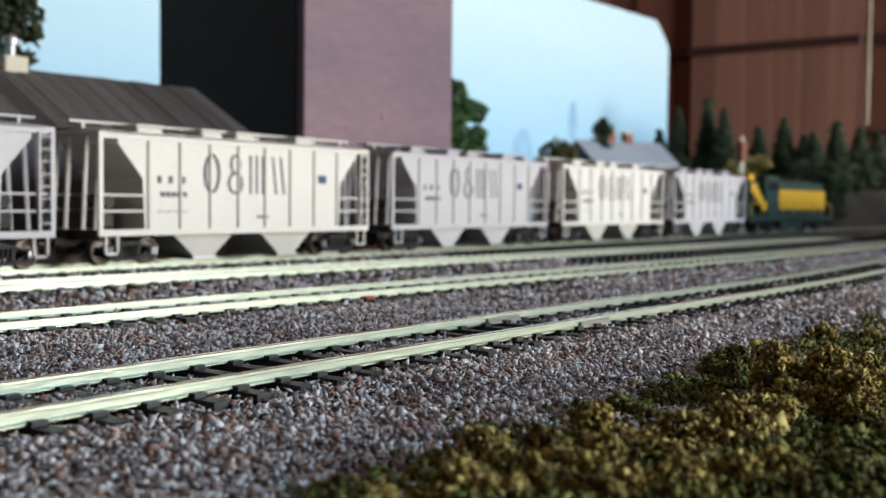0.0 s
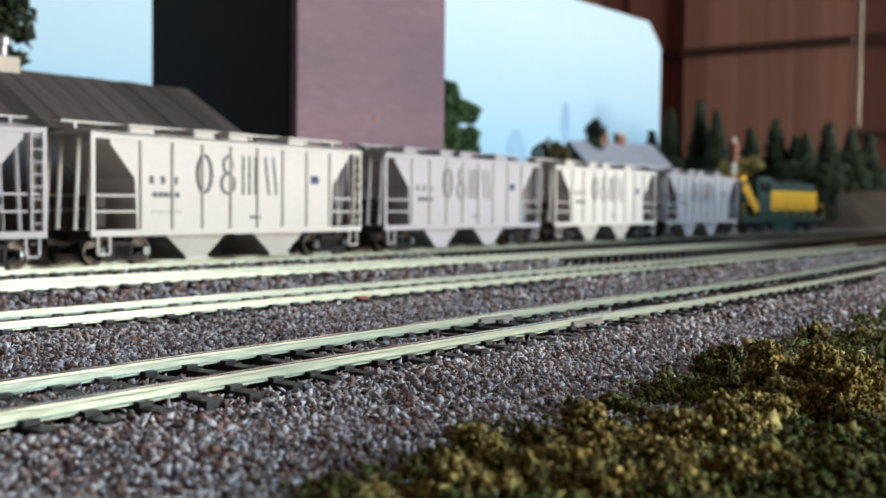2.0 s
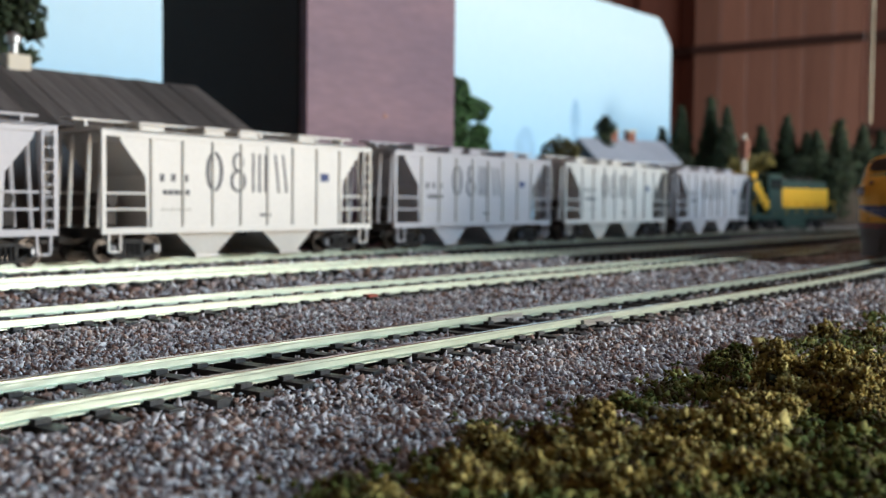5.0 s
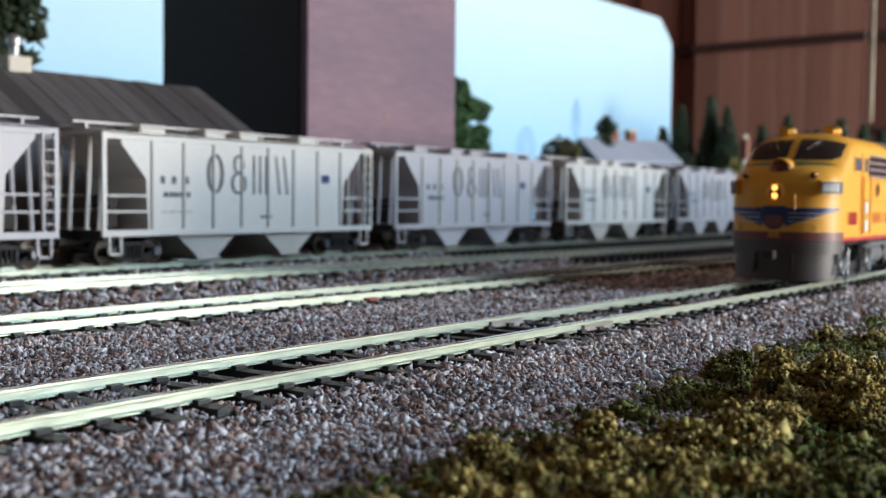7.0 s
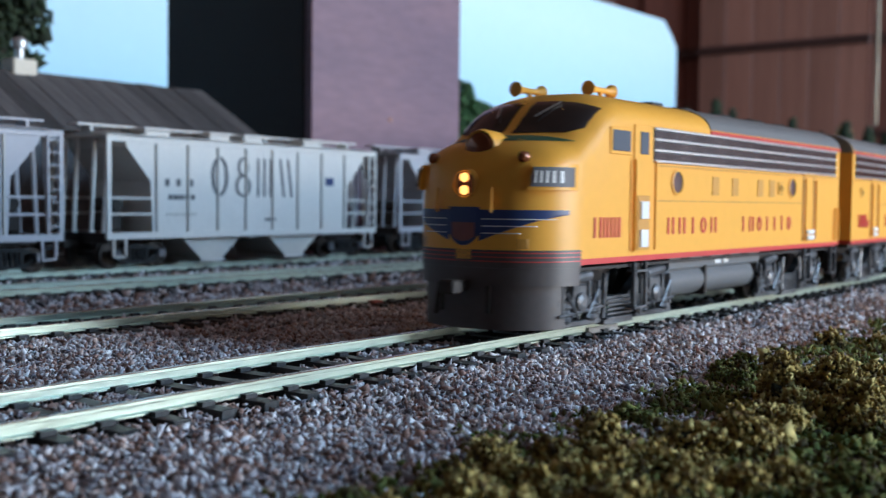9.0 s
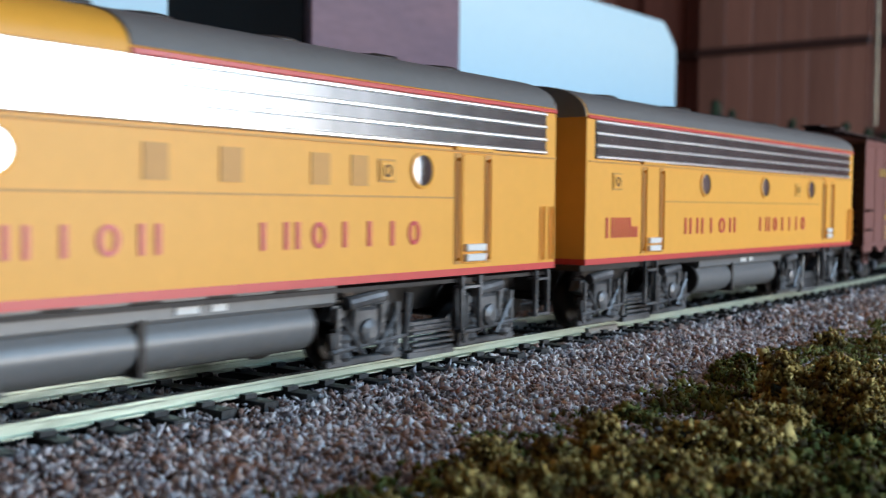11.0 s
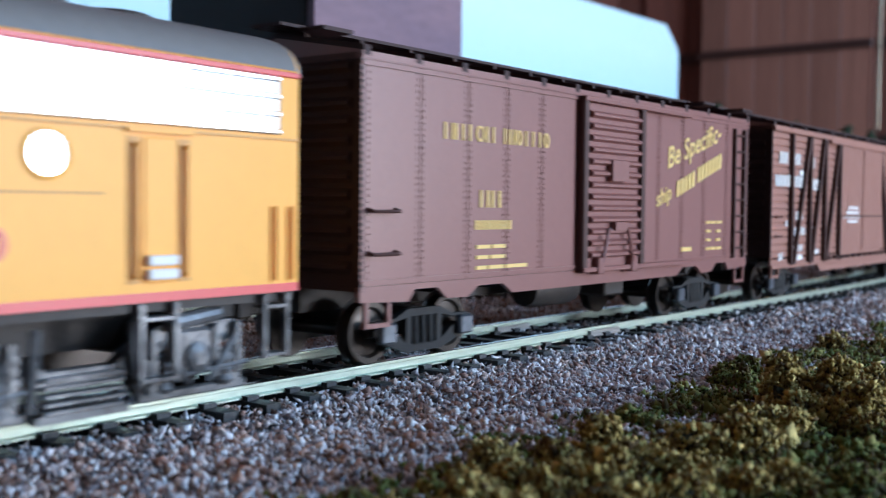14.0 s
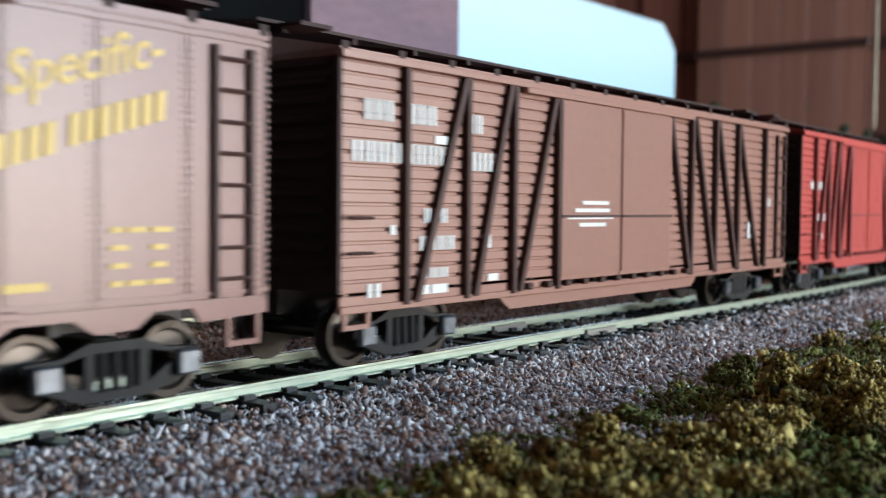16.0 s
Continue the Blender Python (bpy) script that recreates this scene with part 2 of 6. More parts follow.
# ---- mesh helpers ----
def box(bm, x0, x1, y0, y1, z0, z1, bev=0.0):
    vs = [bm.verts.new((x, y, z)) for x in (x0, x1) for y in (y0, y1) for z in (z0, z1)]
    fs = [bm.faces.new([vs[i] for i in q]) for q in ((0, 1, 3, 2), (4, 6, 7, 5), (0, 4, 5, 1), (2, 3, 7, 6), (0, 2, 6, 4), (1, 5, 7, 3))]
    if bev:
        es = list({e for f in fs for e in f.edges})
        bmesh.ops.bevel(bm, geom=es, offset=bev, segments=1, affect="EDGES")
    return bm


def prism(bm, poly, axis, a, b):
    """A polygon given in the two other axes (in order x, y, z), pushed along axis from a to b."""
    def at(p, w):
        return {"x": (w, p[0], p[1]), "y": (p[0], w, p[1]), "z": (p[0], p[1], w)}[axis]
    lo, hi = [bm.verts.new(at(p, a)) for p in poly], [bm.verts.new(at(p, b)) for p in poly]
    faces = [bm.faces.new(lo), bm.faces.new(hi[::-1])]
    for i in range(len(poly)):
        j = (i + 1) % len(poly)
        faces.append(bm.faces.new((lo[j], lo[i], hi[i], hi[j])))
    bmesh.ops.recalc_face_normals(bm, faces=faces)
    return bm


def rod(bm, p, q, r, n=8, r2=None):
    """A round bar from p to q."""
    p, q = Vector(p), Vector(q)
    m = (q - p).to_track_quat("Z", "Y").to_matrix()
    r2 = r if r2 is None else r2
    ring = [[bm.verts.new(c + m @ Vector((k * math.cos(2 * math.pi * i / n), k * math.sin(2 * math.pi * i / n), 0))) for i in range(n)] for c, k in ((p, r), (q, r2))]
    for i in range(n):
        j = (i + 1) % n
        bm.faces.new((ring[0][i], ring[0][j], ring[1][j], ring[1][i]))
    bm.faces.new(ring[0][::-1]), bm.faces.new(ring[1])
    return bm


def turned(bm, prof, axis="y", n=20, c=(0, 0, 0)):
    """A turned body: prof is a list of (radius, place along the axis)."""
    rings = []
    for r, w in prof:
        ring = []
        for i in range(n):
            u, v = r * math.cos(2 * math.pi * i / n), r * math.sin(2 * math.pi * i / n)
            ring.append(bm.verts.new({"y": (c[0] + u, c[1] + w, c[2] + v), "z": (c[0] + u, c[1] + v, c[2] + w), "x": (c[0] + w, c[1] + u, c[2] + v)}[axis]))
        rings.append(ring)
    fs = []
    for a, b in zip(rings, rings[1:]):
        fs += [bm.faces.new((a[i], a[(i + 1) % n], b[(i + 1) % n], b[i])) for i in range(n)]
    fs += [bm.faces.new(rings[0]), bm.faces.new(rings[-1])]
    bmesh.ops.recalc_face_normals(bm, faces=fs)
    return bm


def part(name, bm, material, parent=None, label="", smooth=False):
    me = bpy.data.meshes.new(name)
    bm.to_mesh(me)
    bm.free()
    me.materials.append(material)
    if smooth:
        me.polygons.foreach_set("use_smooth", [True] * len(me.polygons))
        me.set_sharp_from_angle(angle=radians(38))
    ob = new(name, me)
    if parent is not None:
        ob.parent = parent
    if label:
        ob["label"] = label
    return ob


def shared(name, me, parent, m=None):
    ob = new(name, me)
    ob.parent = parent
    if m is not None:
        ob.matrix_basis = m
    return ob


def thing(name, label, category, m=None, group="", kind=""):
    ob = new(name)
    ob.empty_display_size = 0.01
    if m is not None:
        ob.matrix_basis = m
    return tagged(ob, label, category, group, kind)


def B():
    return bmesh.new()


def flake():
    """A pointed grain of six corners."""
    v = np.array([(1.35, 0, 0), (-1.35, 0, 0), (0, 0.85, 0), (0, -0.85, 0), (0, 0, 0.85), (0, 0, -0.85)])
    return v, np.array([(0, 2, 4), (2, 1, 4), (1, 3, 4), (3, 0, 4), (2, 0, 5), (1, 2, 5), (3, 1, 5), (0, 3, 5)])


def crumb():
    """A crumb of four corners."""
    v = np.array([(1, 1, 1), (1, -1, -1), (-1, 1, -1), (-1, -1, 1)], float) * 0.8
    return v, np.array([(0, 1, 2), (0, 2, 3), (0, 3, 1), (1, 3, 2)])


def scatter(name, pts, size, material, jitter=0.35, flat=1.0, parent=None, seed=1, grain=flake):
    """One mesh of many small angular pieces, one at each point."""
    rng = np.random.default_rng(seed)
    V, F = grain()
    n = len(pts)
    size = np.broadcast_to(np.asarray(size, float), (n,))
    q = rng.normal(size=(n, 4))
    q /= np.linalg.norm(q, axis=1)[:, None]
    w, x, y, z = q.T
    R = np.stack([1 - 2 * (y * y + z * z), 2 * (x * y - z * w), 2 * (x * z + y * w), 2 * (x * y + z * w), 1 - 2 * (x * x + z * z), 2 * (y * z - x * w), 2 * (x * z - y * w), 2 * (y * z + x * w), 1 - 2 * (x * x + y * y)], 1).reshape(n, 3, 3)
    L = V[None] * (1 + jitter * rng.uniform(-1, 1, (n, len(V), 3))) * rng.uniform(0.4, 1.45, (n, 1, 3))
    P = np.einsum("nij,nkj->nki", R, L) * size[:, None, None]
    P[:, :, 2] *= flat
    P += np.asarray(pts)[:, None]
    faces = (F[None] + (np.arange(n) * len(V))[:, None, None]).reshape(-1, 3)
    me = bpy.data.meshes.new(name)
    me.vertices.add(n * len(V))
    me.vertices.foreach_set("co", P.reshape(-1))
    me.loops.add(faces.size)
    me.loops.foreach_set("vertex_index", faces.reshape(-1).astype(np.int32))
    me.polygons.add(len(faces))
    me.polygons.foreach_set("loop_start", np.arange(0, faces.size, 3, dtype=np.int32))
    me.update(calc_edges=True)
    me.validate()
    me.materials.append(material)
    ob = new(name, me)
    if parent is not None:
        ob.parent = parent
    return ob


# ---- the room ----
def setting(name, bm, material, label, category):
    return tagged(part(name, bm, material), label, category, kind="structure")


T = 0.10
# unseen floor and ceiling, coloured brown to warm the bounced light
setting("floor", box(B(), WALL_W - T, WALL_E + T, WALL_S - T, WALL_N + T, FLOOR - T, FLOOR), M["carpet"], "brown carpeted floor of the train room", "floor")
setting("ceiling", box(B(), WALL_W - T, WALL_E + T, WALL_S - T, WALL_N + T, CEIL, CEIL + T), M["ceilingwood"], "unseen brown ceiling that warms the room light", "ceiling")
setting("wall_north", box(B(), WALL_W, WALL_E, WALL_N, WALL_N + T, FLOOR, CEIL), M["panel"], "dark red-brown wood wall behind the backdrop", "wall")
setting("wall_west", box(B(), WALL_W - T, WALL_W, WALL_S - T, WALL_N + T, FLOOR, CEIL), M["panel"], "dark red-brown wood side wall", "wall")
bm = B()
xs = [WALL_W, -1.3, -0.5, PANES[0][0], PANES[0][1], PANES[1][0], PANES[1][1], WALL_E]
box(bm, WALL_W, WALL_E, WALL_S - T, WALL_S, FLOOR, WIN_Z0)
box(bm, WALL_W, WALL_E, WALL_S - T, WALL_S, WIN_Z1, CEIL)
for a, b in ((0, 1), (2, 3), (4, 5), (6, 7)):
    box(bm, xs[a], xs[b], WALL_S - T, WALL_S, WIN_Z0, WIN_Z1)
setting("wall_south", bm, M["panel"], "dark red-brown wood wall with windows", "wall")
# the first opening, at left, is made up for the faint fill lamp
for i, (a, b) in enumerate([(-1.3, -0.5)] + PANES):
    win = thing("window_%d" % (i + 1), "bright daylight window with cream wooden frame", "window", kind="structure")
    for nm, q in (("window_sill", (a - 0.03, b + 0.03, WALL_S + 0.002, WALL_S + 0.05, WIN_Z0 - 0.03, WIN_Z0)), ("window_frame", (a - 0.03, a, WALL_S + 0.002, WALL_S + 0.02, WIN_Z0 + 0.002, WIN_Z1)), ("window_frame", (b, b + 0.03, WALL_S + 0.002, WALL_S + 0.02, WIN_Z0 + 0.002, WIN_Z1)), ("window_frame", (a - 0.03, b + 0.03, WALL_S + 0.002, WALL_S + 0.02, WIN_Z1, WIN_Z1 + 0.04))):
        part(nm, box(B(), *q, bev=0.003), M["cream"], win)
# east wall: vertical panelling with battens
wall = setting("wall_east", box(B(), WALL_E, WALL_E + T, WALL_S - T, WALL_N + T, FLOOR, CEIL), M["panel"], "red-brown wood panelled end wall with battens", "wall")
panel_me = part("panel", box(B(), -0.012, 0.0, 0.0, 0.118, FLOOR, CEIL, bev=0.001), M["panel"], wall).data
bpy.data.objects.remove(wall.children[0])
y = WALL_S
while y < WALL_N - 0.12:
    shared("panel", panel_me, wall, Matrix.Translation((WALL_E, y, 0)))
    y += 0.1205
part("batten", box(B(), WALL_E - 0.03, WALL_E - 0.0125, WALL_S, WALL_N, 0.405, 0.43, bev=0.002), M["batten"], wall)
part("batten", box(B(), WALL_E - 0.03, WALL_E - 0.0125, WALL_S, WALL_N, 0.19, 0.205, bev=0.002), M["batten"], wall)
# a set of lighter tan sliding panels on that wall, and a pale metal strip
door = thing("sliding_panel", "tan wooden sliding panel with dark rails against the wall", "panel")
for k in range(6):
    y0 = 0.66 + k * 0.07
    part("board", box(B(), WALL_E - 0.055, WALL_E - 0.034, y0, y0 + 0.0685, 0.12, 0.80, bev=0.0008), M["tan"], door)
part("rail", box(B(), WALL_E - 0.066, WALL_E - 0.056, 0.655, 1.085, 0.405, 0.425, bev=0.002), M["batten"], door)
strip = part("metal_strip", rod(B(), (WALL_E - 0.06, 0.640, 0.215), (WALL_E - 0.06, 0.640, 0.80), 0.006, 12), M["brass"], smooth=True)
tagged(strip, "pale upright metal strip against the brown panelling", "pole")

# ---- the layout: bench, ground, backdrop ----
GX0, GX1, GY0, GY1 = -0.9, 2.3, -0.26, 0.76
setting("ground", box(B(), GX0, GX1, GY0, GY1, -0.03, -0.0008), M["bed"], "ballast-grey scenic base of the model railway", "ground")
setting("bench", box(B(), GX0 + 0.01, GX1 - 0.01, GY0 + 0.01, GY1 - 0.01, -0.13, -0.0302), M["tan"], "wooden benchwork under the layout", "bench")
for x in (GX0 + 0.05, 0.7, GX1 - 0.12):
    for y in (GY0 + 0.04, GY1 - 0.11):
        setting("bench_leg", box(B(), x, x + 0.07, y, y + 0.07, FLOOR, -0.1302), M["tan"], "square wooden leg of the bench", "bench")
TOPB = 0.343
board = prism(B(), [(-0.85, 0.0), (1.738, 0.0), (1.738, TOPB - 0.042), (1.724, TOPB - 0.026), (1.690, TOPB), (-0.85, TOPB)], "y", 0.735, 0.75)
setting("backdrop", board, M["backdrop"], "sky-blue painted backdrop board with a clipped corner", "backdrop")
# dark earth bank at the far end
bm = B()
NI, NJ = 30, 22
vs = [[bm.verts.new((1.40 + 0.88 * i / NI, 0.33 + 0.40 * j / NJ, -0.001 + (0.082 + 0.03 * noise.noise((i * 0.35, j * 0.35, 2.0))) * min(1, i / 5) * min(1, j / 4))) for j in range(NJ + 1)] for i in range(NI + 1)]
for i in range(NI):
    for j in range(NJ):
        bm.faces.new((vs[i][j], vs[i + 1][j], vs[i + 1][j + 1], vs[i][j + 1]))
setting("embankment", bm, M["earth"], "dark brown earth bank at the layout's end", "ground")

# ---- tracks ----
RAIL = 0.0045


def bend(x, x0, x1, k=0.35):
    if x <= x0:
        return 0.0
    if x <= x1:
        return k / 2 * (x - x0) ** 2
    return k / 2 * (x1 - x0) ** 2 + k * (x1 - x0) * (x - x1)


def main_line(x):
    """Eases out of a slight curve, runs straight, then bends away."""
    return 0.0015 - 0.075 * max(0.0, 0.30 - x) ** 2 + bend(x, 0.25, 0.66)


def second_line(x):
    return 0.0775 + bend(x, 0.60, 0.80)


def third_line(x):
    return 0.1575 - 0.015 * (x - 0.15) + bend(x, 0.5, 0.8, 0.2)


def hopper_line(x):
    return 0.2155 + 0.045 * (x - 0.22) + bend(x, 0.82, 0.97, -0.8)


bm = B()
box(bm, -0.0013, 0.0013, -0.0150, 0.0150, -0.0012, 0.0026)
for s in (-1, 1):
    for o in (-0.00165, 0.00165):
        c = s * 0.00885 + o
        box(bm, -0.00105, 0.00105, c - 0.0006, c + 0.0006, 0.00255, 0.0032)
tie_part = part("tie", bm, M["tie"])
TIE = tie_part.data
bpy.data.objects.remove(tie_part)
PROFILE = [(-0.0012, 0.0027), (0.0012, 0.0027), (0.0012, 0.00295), (0.00045, 0.0031), (0.00045, 0.0039), (0.00056, 0.0040), (0.00056, 0.0044), (0.00045, 0.0045), (-0.00045, 0.0045), (-0.00056, 0.0044), (-0.00056, 0.0040), (-0.00045, 0.0039), (-0.00045, 0.0031), (-0.0012, 0.00295)]


def track(name, line, x0, x1, label, phase=0.0663, pitch=0.00763):
    tr = thing(name, label, "track", kind="structure")
    for s in (-1, 1):
        bm = B()
        xs = np.arange(x0, x1, 0.012)
        rings = []
        for x in xs:
            dx = (line(x + 0.001) - line(x - 0.001)) / 0.002
            nrm = Vector((-dx, 1, 0)).normalized()
            rings.append([bm.verts.new(Vector((x, line(x), z)) + nrm * (s * 0.00885 + u)) for u, z in PROFILE])
        for a, b in zip(rings, rings[1:]):
            for i in range(len(PROFILE)):
                j = (i + 1) % len(PROFILE)
                bm.faces.new((a[i], b[i], b[j], a[j]))
        bmesh.ops.recalc_face_normals(bm, faces=bm.faces[:])
        ob = part("rail", bm, M["railside"], tr)
        ob.data.materials.append(M["rail"])
        ob.data.polygons.foreach_set("material_index", [1 if p.normal.z > 0.6 and p.center.z > 0.0043 else 0 for p in ob.data.polygons])
    n0, n1 = math.ceil((x0 - phase) / pitch), math.floor((x1 - phase) / pitch)
    rng = random.Random(len(name))
    for n in range(n0, n1):
        x = phase + n * pitch + rng.uniform(-0.00025, 0.00025)
        a = math.atan2(line(x + 0.002) - line(x - 0.002), 0.004)
        shared("tie", TIE, tr, pose(x, line(x) + rng.uniform(-0.0003, 0.0003), rng.uniform(-0.0001, 0.0), 0, 0, math.degrees(a) + rng.uniform(-0.8, 0.8)))
    return tr


t1 = track("track_1", main_line, -0.12, 1.9, "nickel-silver main track on black ties in ballast")
for y, x in ((-0.00885, 0.1965), (0.00885, 0.1885)):
    bm = B()
    y += main_line(x)
    for s in (-1, 1):
        box(bm, x - 0.006, x + 0.006, y + s * 0.0009 - 0.00035, y + s * 0.0009 + 0.00035, 0.0028, 0.0038, bev=0.0001)
    box(bm, x - 0.006, x + 0.006, y - 0.0016, y + 0.0016, 0.0026, 0.00295)
    part("rail_joiner", bm, M["chrome"], t1, "bright metal rail joiner")
track("track_2", second_line, -0.12, 1.3, "nickel-silver siding track on black ties", 0.0650, 0.0076)
track("track_3", third_line, -0.12, 1.2, "bright yard track on black ties", 0.0660, 0.0076)
track("track_4", hopper_line, -0.12, 1.75, "yard track under the hopper train", 0.0640, 0.0076)


# ---- ballast ----
setting("far_ballast", box(B(), 0.82, 2.1, -0.24, 0.33, -0.0012, 0.0002), M["farbed"], "pale grey ballast at the far end of the yard", "ground")


def ballast(name, x0, x1, y0, y1, step, r, seed, label):
    rng = np.random.default_rng(seed)
    nx, ny = int((x1 - x0) / step), int((y1 - y0) / step)
    gx, gy = np.meshgrid(x0 + (np.arange(nx) + 0.5) * step, y0 + (np.arange(ny) + 0.5) * step, indexing="ij")
    p = np.stack([gx.ravel(), gy.ravel()], 1) + rng.uniform(-0.75, 0.75, (nx * ny, 2)) * step
    size = r * rng.lognormal(0, 0.36, len(p)).clip(0.45, 2.0)
    z = rng.uniform(-0.0003, 0.0008, len(p))
    keep = np.ones(len(p), bool)
    for line, phase, pitch in ((main_line, 0.0663, 0.00763), (second_line, 0.0650, 0.0076), (third_line, 0.0660, 0.0076), (hopper_line, 0.0640, 0.0076)):
        c = np.array([line(x) for x in p[:, 0]])
        off = np.abs(p[:, 1] - c)
        on = off < 0.0158
        k = (p[:, 0] - phase) / pitch
        tie = np.abs(k - np.round(k)) * pitch < 0.0016
        keep &= ~(on & tie & (rng.random(len(p)) < 0.985))
        z = np.where(on, np.where(off > 0.0102, rng.uniform(0.0004, 0.0016, len(p)), rng.uniform(0.0005, 0.0015, len(p))), z)
        z = z + 0.0011 * np.clip(1 - np.abs(off - 0.0190) / 0.006, 0, 1) * ~on
        keep &= ~(np.abs(off - 0.00885) < 0.0017)
    # the bed stands a little proud of the turf and undulates
    z = z + 0.0007 * np.clip((p[:, 1] + 0.050) / 0.02, 0, 1) + 0.0006 * np.sin(p[:, 0] * 95 + p[:, 1] * 60) * np.cos(p[:, 1] * 120)
    p, z, size = p[keep], z[keep], size[keep]
    return tagged(scatter(name, np.column_stack([p, z]), size, M["stone"], 0.45, 0.85, seed=seed, grain=flake), label, "gravel", kind="stuff")


ballast("ballast", 0.044, 0.24, -0.066, 0.070, 0.00060, 0.00040, 3, "grey and rust crushed stone ballast beside the tracks")
ballast("ballast", 0.24, 0.85, -0.066, 0.070, 0.0013, 0.00056, 4, "grey and rust crushed stone ballast further along")
ballast("ballast", 0.08, 0.42, 0.070, 0.245, 0.0021, 0.00078, 5, "grey crushed stone ballast between the yard tracks")


# ---- foam scenery in front ----
def clump_points(rng, c, r, n, lobes=7, squash=0.85):
    """Points over a lumpy, broken mass of foam."""
    out = []
    lob = [(np.array(c) + rng.normal(size=3) * np.array([0.42, 0.42, 0.30]) * r, r * rng.uniform(0.32, 0.60)) for _ in range(lobes)]
    for q, rr in lob:
        m = int(n / lobes)
        d = rng.normal(size=(m, 3))
        d /= np.linalg.norm(d, axis=1)[:, None]
        bumps = np.array([0.70 + 0.40 * noise.noise(Vector(x * 2.6) + Vector(q * 400)) + 0.36 * noise.noise(Vector(x * 6.0) + Vector(q * 300)) for x in d])
        out.append(q + d * (rr * bumps * rng.uniform(0.82, 1.03, m))[:, None] * np.array([1, 1, squash]))
    return np.concatenate(out), lob


def foam_bush(x, y, r, h, material, label, seed, n=2600, lobes=7, grain=0.00036):
    rng = np.random.default_rng(seed)
    ob = thing("foam_bush", label, "bush", pose(x, y, 0), group="foam bushes by the track")
    pts, lob = clump_points(rng, (0, 0, h - r * 0.92), r, n, lobes)
    drop = h - pts[:, 2].max() - 0.0002
    pts[:, 2] += drop
    lob = [(q + np.array([0, 0, drop]), rr) for q, rr in lob]
    low, _ = clump_points(rng, (0, 0, (h - r) * 0.45 - 0.001), r * 0.9, n // 2, lobes)
    pts = np.concatenate([pts, low])
    pts = pts[pts[:, 2] > -0.001]
    scatter("foliage", pts, grain * rng.lognormal(0, 0.35, len(pts)), material, 0.5, 1.0, ob, seed, crumb)
    # near-black lumps inside stand for the shade between the crumbs
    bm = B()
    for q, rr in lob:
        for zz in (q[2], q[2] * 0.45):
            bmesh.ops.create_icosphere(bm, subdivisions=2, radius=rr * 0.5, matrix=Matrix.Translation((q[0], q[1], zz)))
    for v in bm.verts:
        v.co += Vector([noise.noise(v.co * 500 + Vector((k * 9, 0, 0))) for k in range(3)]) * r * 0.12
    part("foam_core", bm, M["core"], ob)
    return ob


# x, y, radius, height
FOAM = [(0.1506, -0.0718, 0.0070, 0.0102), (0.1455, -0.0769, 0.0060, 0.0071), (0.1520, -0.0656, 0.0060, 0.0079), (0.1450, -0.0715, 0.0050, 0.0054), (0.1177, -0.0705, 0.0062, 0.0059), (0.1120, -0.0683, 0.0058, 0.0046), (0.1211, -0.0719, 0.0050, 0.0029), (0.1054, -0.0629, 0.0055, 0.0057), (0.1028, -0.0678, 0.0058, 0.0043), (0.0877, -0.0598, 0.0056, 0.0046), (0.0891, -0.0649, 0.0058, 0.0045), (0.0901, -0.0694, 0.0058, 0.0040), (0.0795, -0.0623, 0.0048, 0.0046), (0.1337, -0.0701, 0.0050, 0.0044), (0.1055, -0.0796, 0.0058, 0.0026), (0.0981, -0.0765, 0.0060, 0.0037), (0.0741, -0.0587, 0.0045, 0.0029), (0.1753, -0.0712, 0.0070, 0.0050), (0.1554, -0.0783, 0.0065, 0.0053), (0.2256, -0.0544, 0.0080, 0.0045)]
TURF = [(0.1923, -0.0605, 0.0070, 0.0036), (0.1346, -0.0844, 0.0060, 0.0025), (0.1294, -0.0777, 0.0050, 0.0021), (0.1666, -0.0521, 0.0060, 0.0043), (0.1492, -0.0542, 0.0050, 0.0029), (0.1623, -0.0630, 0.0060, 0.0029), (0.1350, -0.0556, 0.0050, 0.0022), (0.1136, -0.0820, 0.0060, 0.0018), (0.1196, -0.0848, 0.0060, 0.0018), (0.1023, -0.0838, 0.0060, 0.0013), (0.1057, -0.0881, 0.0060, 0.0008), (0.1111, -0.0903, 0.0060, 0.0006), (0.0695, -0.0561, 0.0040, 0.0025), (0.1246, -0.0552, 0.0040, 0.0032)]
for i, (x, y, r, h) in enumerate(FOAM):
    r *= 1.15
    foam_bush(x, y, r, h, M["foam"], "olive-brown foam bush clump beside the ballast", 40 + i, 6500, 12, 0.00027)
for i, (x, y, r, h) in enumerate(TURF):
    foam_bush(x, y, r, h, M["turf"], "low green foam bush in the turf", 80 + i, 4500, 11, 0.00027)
rng = np.random.default_rng(8)
q = np.column_stack([rng.uniform(0.07, 0.36, 26000), rng.uniform(-0.115, -0.040, 26000)])
edge = -0.0485 + 0.003 * np.sin(q[:, 0] * 130) + 0.002 * np.sin(q[:, 0] * 310) + 0.045 * np.clip(q[:, 0] - 0.19, 0, 1)
q = q[q[:, 1] < edge + rng.normal(0, 0.0022, len(q))]
z = 0.0004 + 0.0016 * np.array([max(0.0, noise.noise((a * 160, b * 160, 1.0)) + 0.35) for a, b in q]) * rng.uniform(0.3, 1.2, len(q))
tagged(scatter("turf", np.column_stack([q, z]), 0.00046 * rng.lognormal(0, 0.35, len(q)), M["turf"], 0.5, 1.0, seed=9), "green and brown foam turf at the track's edge", "grass", kind="stuff")


